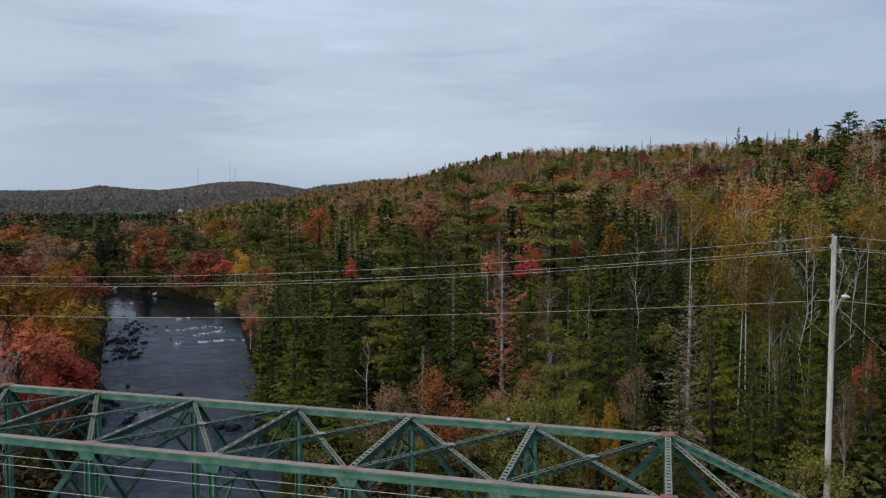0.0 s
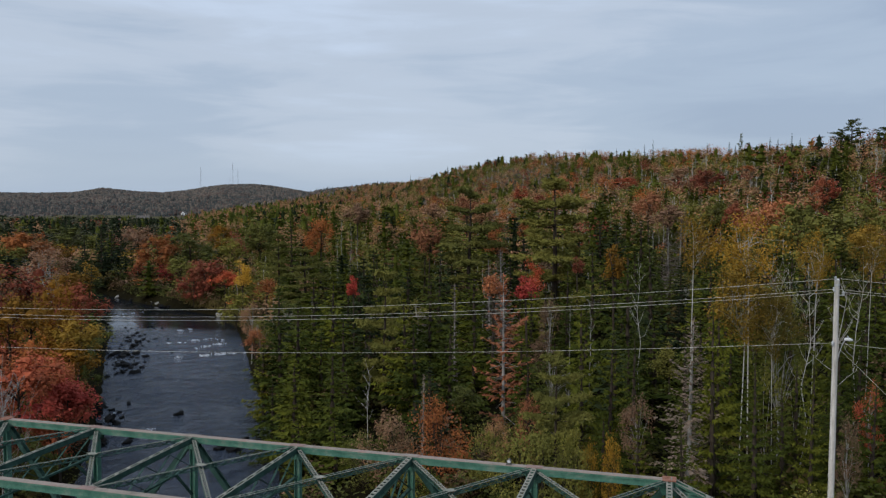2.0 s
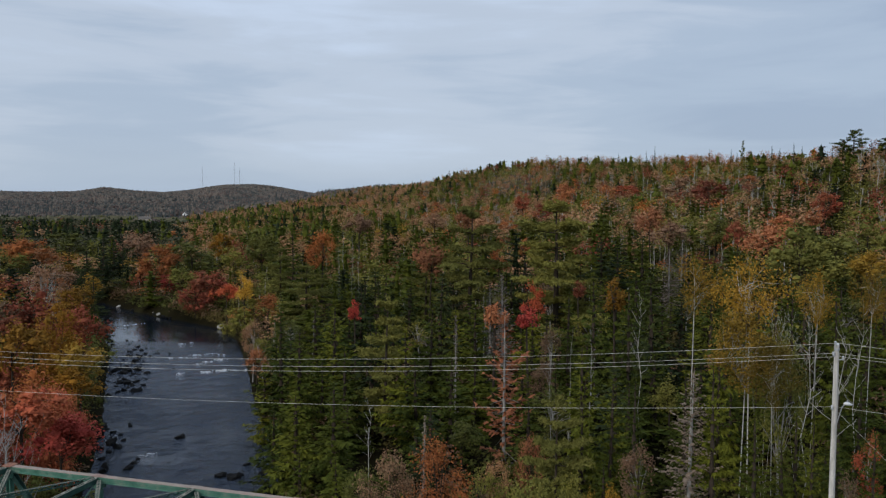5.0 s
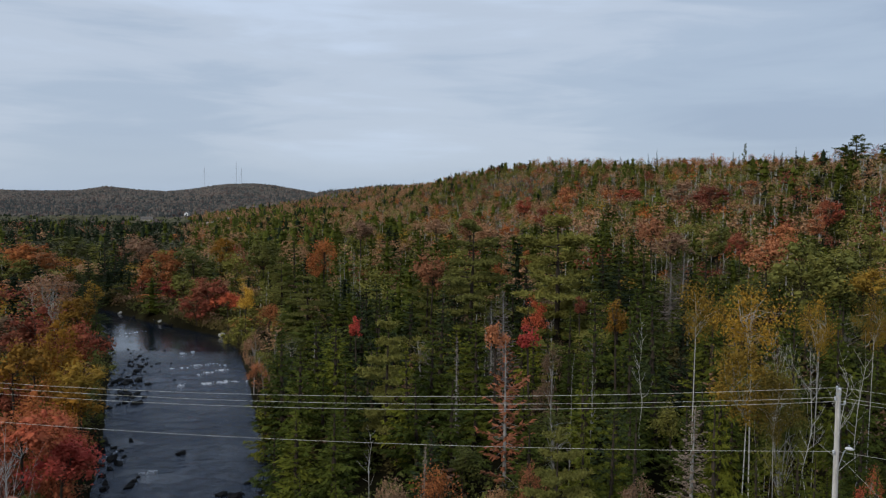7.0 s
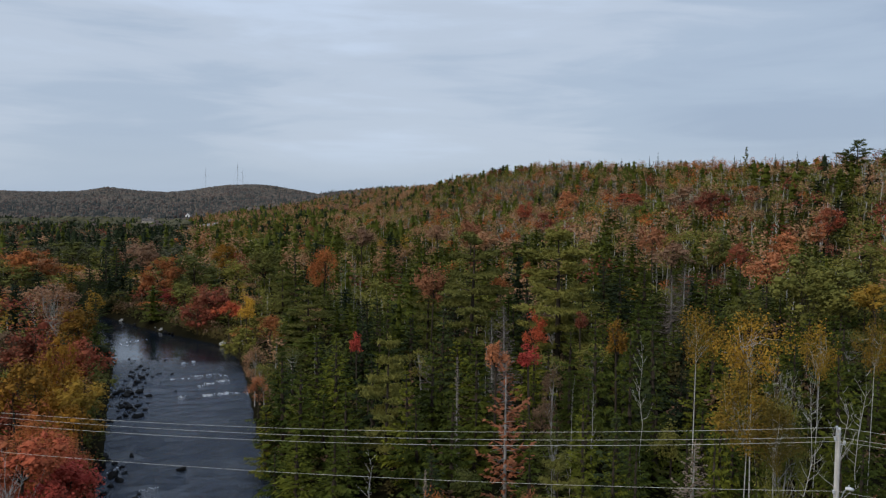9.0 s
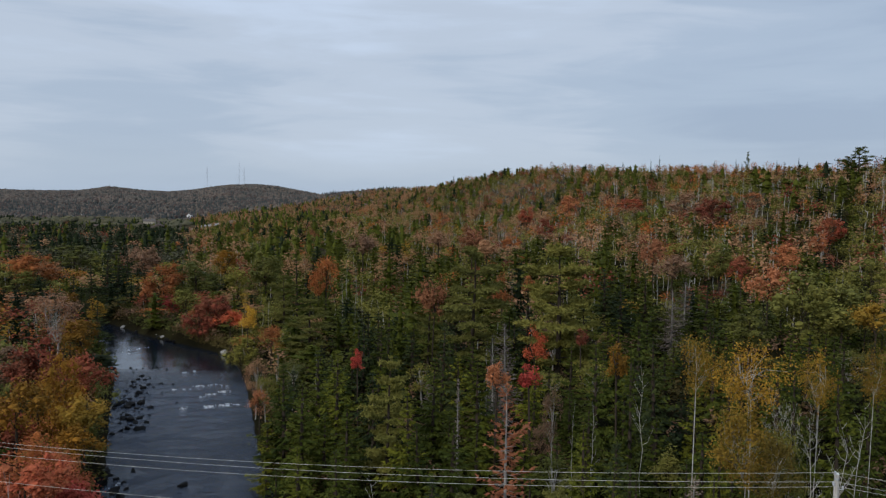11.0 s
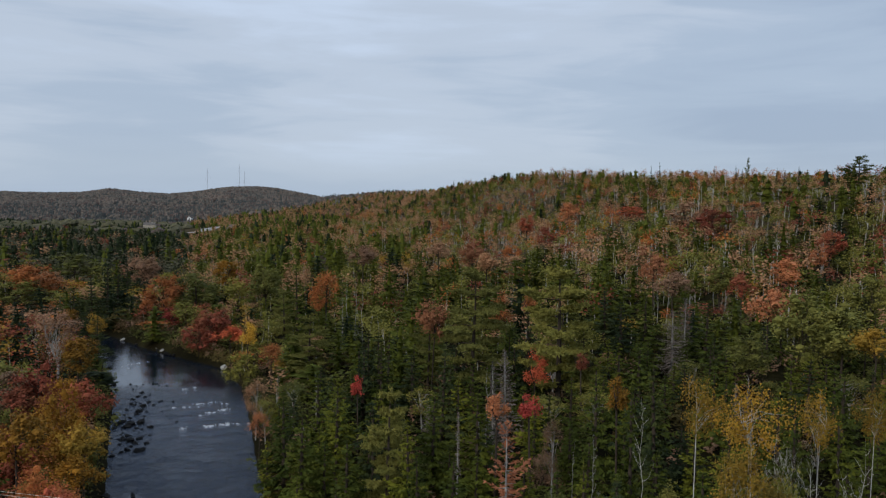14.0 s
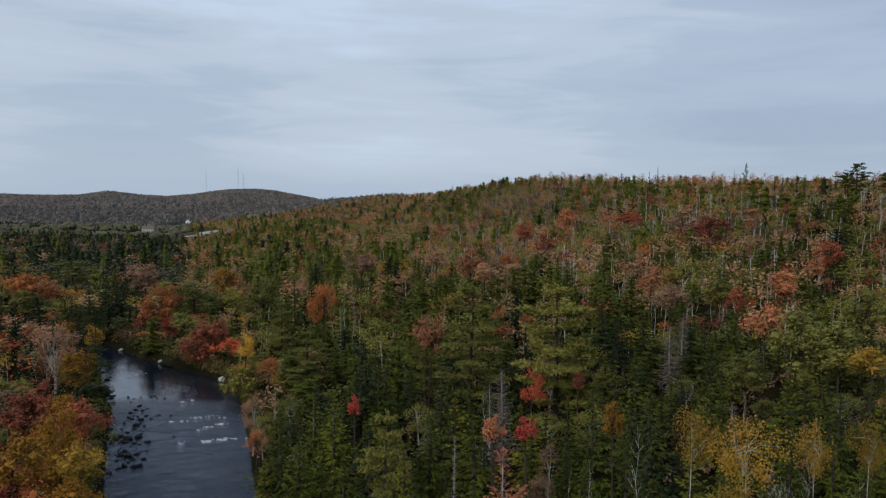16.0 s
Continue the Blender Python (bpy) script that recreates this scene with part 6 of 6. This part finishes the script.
for x, y, size in [(-41.2, 91.4, 1.42), (-38.3, 89.7, 0.83), (-36.9, 88.2, 0.56), (-31.4, 92.2, 0.59), (-37.2, 86.5, 0.43), (-42.3, 96.4, 0.68), (-37.4, 90.7, 0.32), (-18.6, 80.9, 0.52), (-19.0, 80.2, 0.4), (-33.2, 84.3, 0.3), (-38.6, 87.5, 0.56), (-32.9, 81.9, 0.29)]:
    put_rock(x, y, size)
for cx, cy, sx, sy, count, big in [(-54.5, 131, 2.6, 2.2, 22, 0.3), (-50.5, 121.5, 1.8, 1.6, 14, 0.28), (-57.5, 142, 2.6, 3.0, 12, 0.3), (-62, 155, 3.5, 4, 10, 0.3), (-40.5, 94, 2.0, 2.0, 8, 0.4), (-35.5, 82.5, 1.6, 1.6, 7, 0.45), (-21.5, 80.5, 0.8, 1.6, 7, 0.5)]:
    for _ in range(count):
        put_rock(cx + rr.gauss(0, sx), cy + rr.gauss(0, sy), big * rr.uniform(0.5, 1.3))
for k in range(44):
    i = rr.uniform(0, 1)
    x, y = -63 - 30 * i + rr.gauss(0, 0.7), 182.5 + 32 * i + rr.gauss(0, 0.7)
    put_rock(x, y, rr.uniform(0.3, 0.75), pale=rr.random() < 0.1, z=WATER + 0.25)
put_rock(-80.6, 207.5, 1.5, True, z=WATER + 1.0)
put_rock(-49.3, 171.3, 1.0, True, z=WATER + 0.5)
put_rock(-71.7, 192.0, 0.8, True, z=WATER + 0.5)
put_rock(-69.5, 189.3, 0.7, True, z=WATER + 0.5)
put_rock(-75.0, 197.0, 0.6, True, z=WATER + 0.5)


def build_foam():
    """Broken white crests where the river runs over shallow stones."""
    g = np.random.RandomState(8)
    s = Soup()
    for x0, y0, x1, y1, bold in [(-46.3, 142.6, -40.9, 143.0, 0.9), (-39.7, 128.1, -36.5, 129.0, 1.9), (-43.8, 125.0, -43.1, 126.6, 1.4), (-44.1, 133.1, -41.9, 134.3, 1.0), (-40.4, 138.4, -39.2, 139.2, 0.9), (-45.8, 139.5, -44.6, 139.6, 0.7), (-71.8, 174.6, -68.5, 177.9, 0.7), (-52.5, 153.1, -50.1, 154.3, 0.4), (-36.6, 129.3, -33.4, 130.5, 0.5), (-49.5, 138.8, -46.9, 139.8, 0.4), (-42.5, 135.7, -40.5, 136.9, 0.5), (-72.0, 172.2, -69.6, 170.1, 0.5), (-33.7, 85.6, -31.7, 86.6, 0.8), (-39.0, 91.4, -39.0, 92.8, 1.3)]:
        span = math.hypot(x1 - x0, y1 - y0)
        for _ in range(int(span * 11 * bold) + 5):
            t = g.rand()
            if math.sin(t * span * 2.3 + y0 * 3) + g.normal(0, 0.6) < 0:
                continue
            u = 0.35 * math.sin(t * span * 1.3 + x0) + g.normal(0, 0.12 + 0.22 * bold)
            x, y = x0 + (x1 - x0) * t + 0.3 * g.normal(), y0 + (y1 - y0) * t + u
            w, d, h = g.uniform(0.10, 0.55) * g.uniform(0.5, 1), g.uniform(0.03, 0.08), g.uniform(0.0, 0.05) * bold
            a = g.normal(0.1, 0.3)
            ca, sa = math.cos(a), math.sin(a)
            ring = []
            for k in range(7):
                t = 6.2832 * k / 7
                u, v = math.cos(t) * w * g.uniform(0.5, 1.3), math.sin(t) * d * g.uniform(0.5, 1.3)
                ring.append((x + u * ca - v * sa, y + u * sa + v * ca, WATER - 0.02))
            ring.append((x, y, WATER + 0.07 + h))
            s.add(ring, [(k, (k + 1) % 7, 7) for k in range(7)])
    tagged(new("white_water", s.mesh("white_water", FOAM)), "broken white crests of the rapids", "rapids", kind="stuff")


build_foam()


def build_bank_grass():
    """Tall yellowed grass along the outside of the far bend."""
    g = np.random.RandomState(61)
    p = np.stack([g.uniform(-100, -48, 9000), g.uniform(170, 225, 9000)], -1)
    d = bank_distance(p[:, 0], p[:, 1])
    side = (p[:, 0] + 50) * 0.77 + (p[:, 1] - 173) * 0.64 > -2
    p = p[(d > 0.2) & (d < 3.5) & side]
    z = ground_height(p[:, 0], p[:, 1])
    tagged(new("bank_grass", mesh_arrays("bank_grass", tufts(g, np.stack([p[:, 0], p[:, 1], z], -1), 7, 0.9, 1.6, 0.10), 3, STRAW)), "tall yellowed grass along the river bank", "grass", kind="stuff")


build_bank_grass()

# ---- far houses, field, masts ----


def build_house(x, y, wide, deep, tall, wall, turn):
    z = ground_at(x, y) - 0.3
    h = thing("house", pose(x, y, z, 0, 0, turn), "small gabled " + ("white" if wall is HOUSE_WHITE else "tan") + " clapboard house at the wood's edge", "house", "houses in the valley")
    w, d = wide / 2, deep / 2
    s = Soup().add([(-w, -d, 0), (w, -d, 0), (w, d, 0), (-w, d, 0), (-w, -d, tall), (w, -d, tall), (w, d, tall), (-w, d, tall), (-w, 0, tall + d * 0.8), (w, 0, tall + d * 0.8)],
                   [(0, 1, 5, 4), (2, 3, 7, 6), (1, 2, 6, 9, 5), (3, 0, 4, 8, 7)])
    part("wall", s.mesh("wall", wall), h)
    s = Soup()
    for e in (-1, 1):
        s.beam((-w - 0.4, e * (d + 0.3) / 2, tall + d * 0.4), (w + 0.4, e * (d + 0.3) / 2, tall + d * 0.4), math.hypot(d + 0.5, d * 0.8), 0.2, (0, e * 0.62, 0.78))
    part("roof", s.mesh("roof", ROOF), h)
    for k in range(3):
        px = -w + wide * (k + 0.5) / 3
        for pz in ([1.6] if tall < 4 else [1.6, 4.3]):
            s = Soup().beam((px - 0.6, -d - 0.02, pz), (px + 0.6, -d - 0.02, pz), 0.06, 1.3)
            part("window", s.mesh("window", PANE), h)
    part("chimney", Soup().beam((w * 0.4, 0, tall + d * 0.5), (w * 0.4, 0, tall + d * 0.8 + 1.2), 0.7, 0.7, (0, 1, 0)).mesh("chimney", CONCRETE), h)


for (x, y), (w, d, t, wall, turn) in zip(HOUSES, [(10, 9, 7, HOUSE_WHITE, 80), (15, 8, 9, HOUSE_TAN, 8), (8, 6, 3, HOUSE_WHITE, 30), (14, 6, 3, HOUSE_WHITE, -5), (7, 6, 4, HOUSE_WHITE, 70), (7, 6, 4, HOUSE_WHITE, 50)]):
    build_house(x, y, w, d, t, wall, turn)


def build_patch(name, x0, x1, y0, y1, material, label, category):
    xs, ys = np.linspace(x0, x1, 14), np.linspace(y0, y1, 8)
    gx, gy = np.meshgrid(xs, ys)
    gx = gx + 6 * ripple(gx, gy, 90, 61)
    gz = ground_height(gx.ravel(), gy.ravel()) + 0.5
    idx = np.arange(gx.size).reshape(gx.shape)
    f = np.stack([idx[:-1, :-1], idx[:-1, 1:], idx[1:, 1:], idx[1:, :-1]], -1).reshape(-1, 4)
    s = Soup().add(np.stack([gx.ravel(), gy.ravel(), gz], -1).tolist(), f.tolist())
    tagged(new(name, s.mesh(name, material, smooth=True)), label, category, kind="structure")


build_patch("meadow", -590, -420, 1085, 1160, MEADOW, "open green field among the valley woods", "field")
build_patch("yard", -372, -322, 985, 1120, GRAVEL, "pale gravel yard beside the valley houses", "yard")


def build_mast(x, y, tall):
    z = ground_at(x, y)
    m = thing("radio_mast", pose(x, y, z), "tall slender guyed radio mast on the ridge", "radio mast", "radio masts")
    s = Soup()
    legs = [Vector((math.cos(a) * 0.9, math.sin(a) * 0.9, 0)) for a in (0.3, 2.4, 4.5)]
    for i, leg in enumerate(legs):
        s.tube([leg, leg + Vector((0, 0, tall))], [0.2, 0.2], 5)
        lattice(s, (leg + legs[(i + 1) % 3]) / 2, (leg + legs[(i + 1) % 3]) / 2 + Vector((0, 0, tall)), 1.6, legs[(i + 1) % 3] - leg, 4.0, 0, 0.25)
    part("lattice_tower", s.mesh("lattice_tower", MAST), m)
    part("antenna", Soup().tube([(0, 0, tall), (0, 0, tall + 8)], [0.25, 0.15], 5).mesh("antenna", MAST), m)
    for k in range(3):
        a = 0.3 + k * 2.094
        for f in (0.5, 0.95):
            s = Soup().tube([(math.cos(a) * tall * 0.5, math.sin(a) * tall * 0.5, -6), (0, 0, tall * f)], [0.05, 0.05], 3)
            part("guy_wire", s.mesh("guy_wire", MAST), m)


build_mast(-1030, 3300, 92)
build_mast(-897, 3300, 96)
build_mast(-876, 3300, 70)
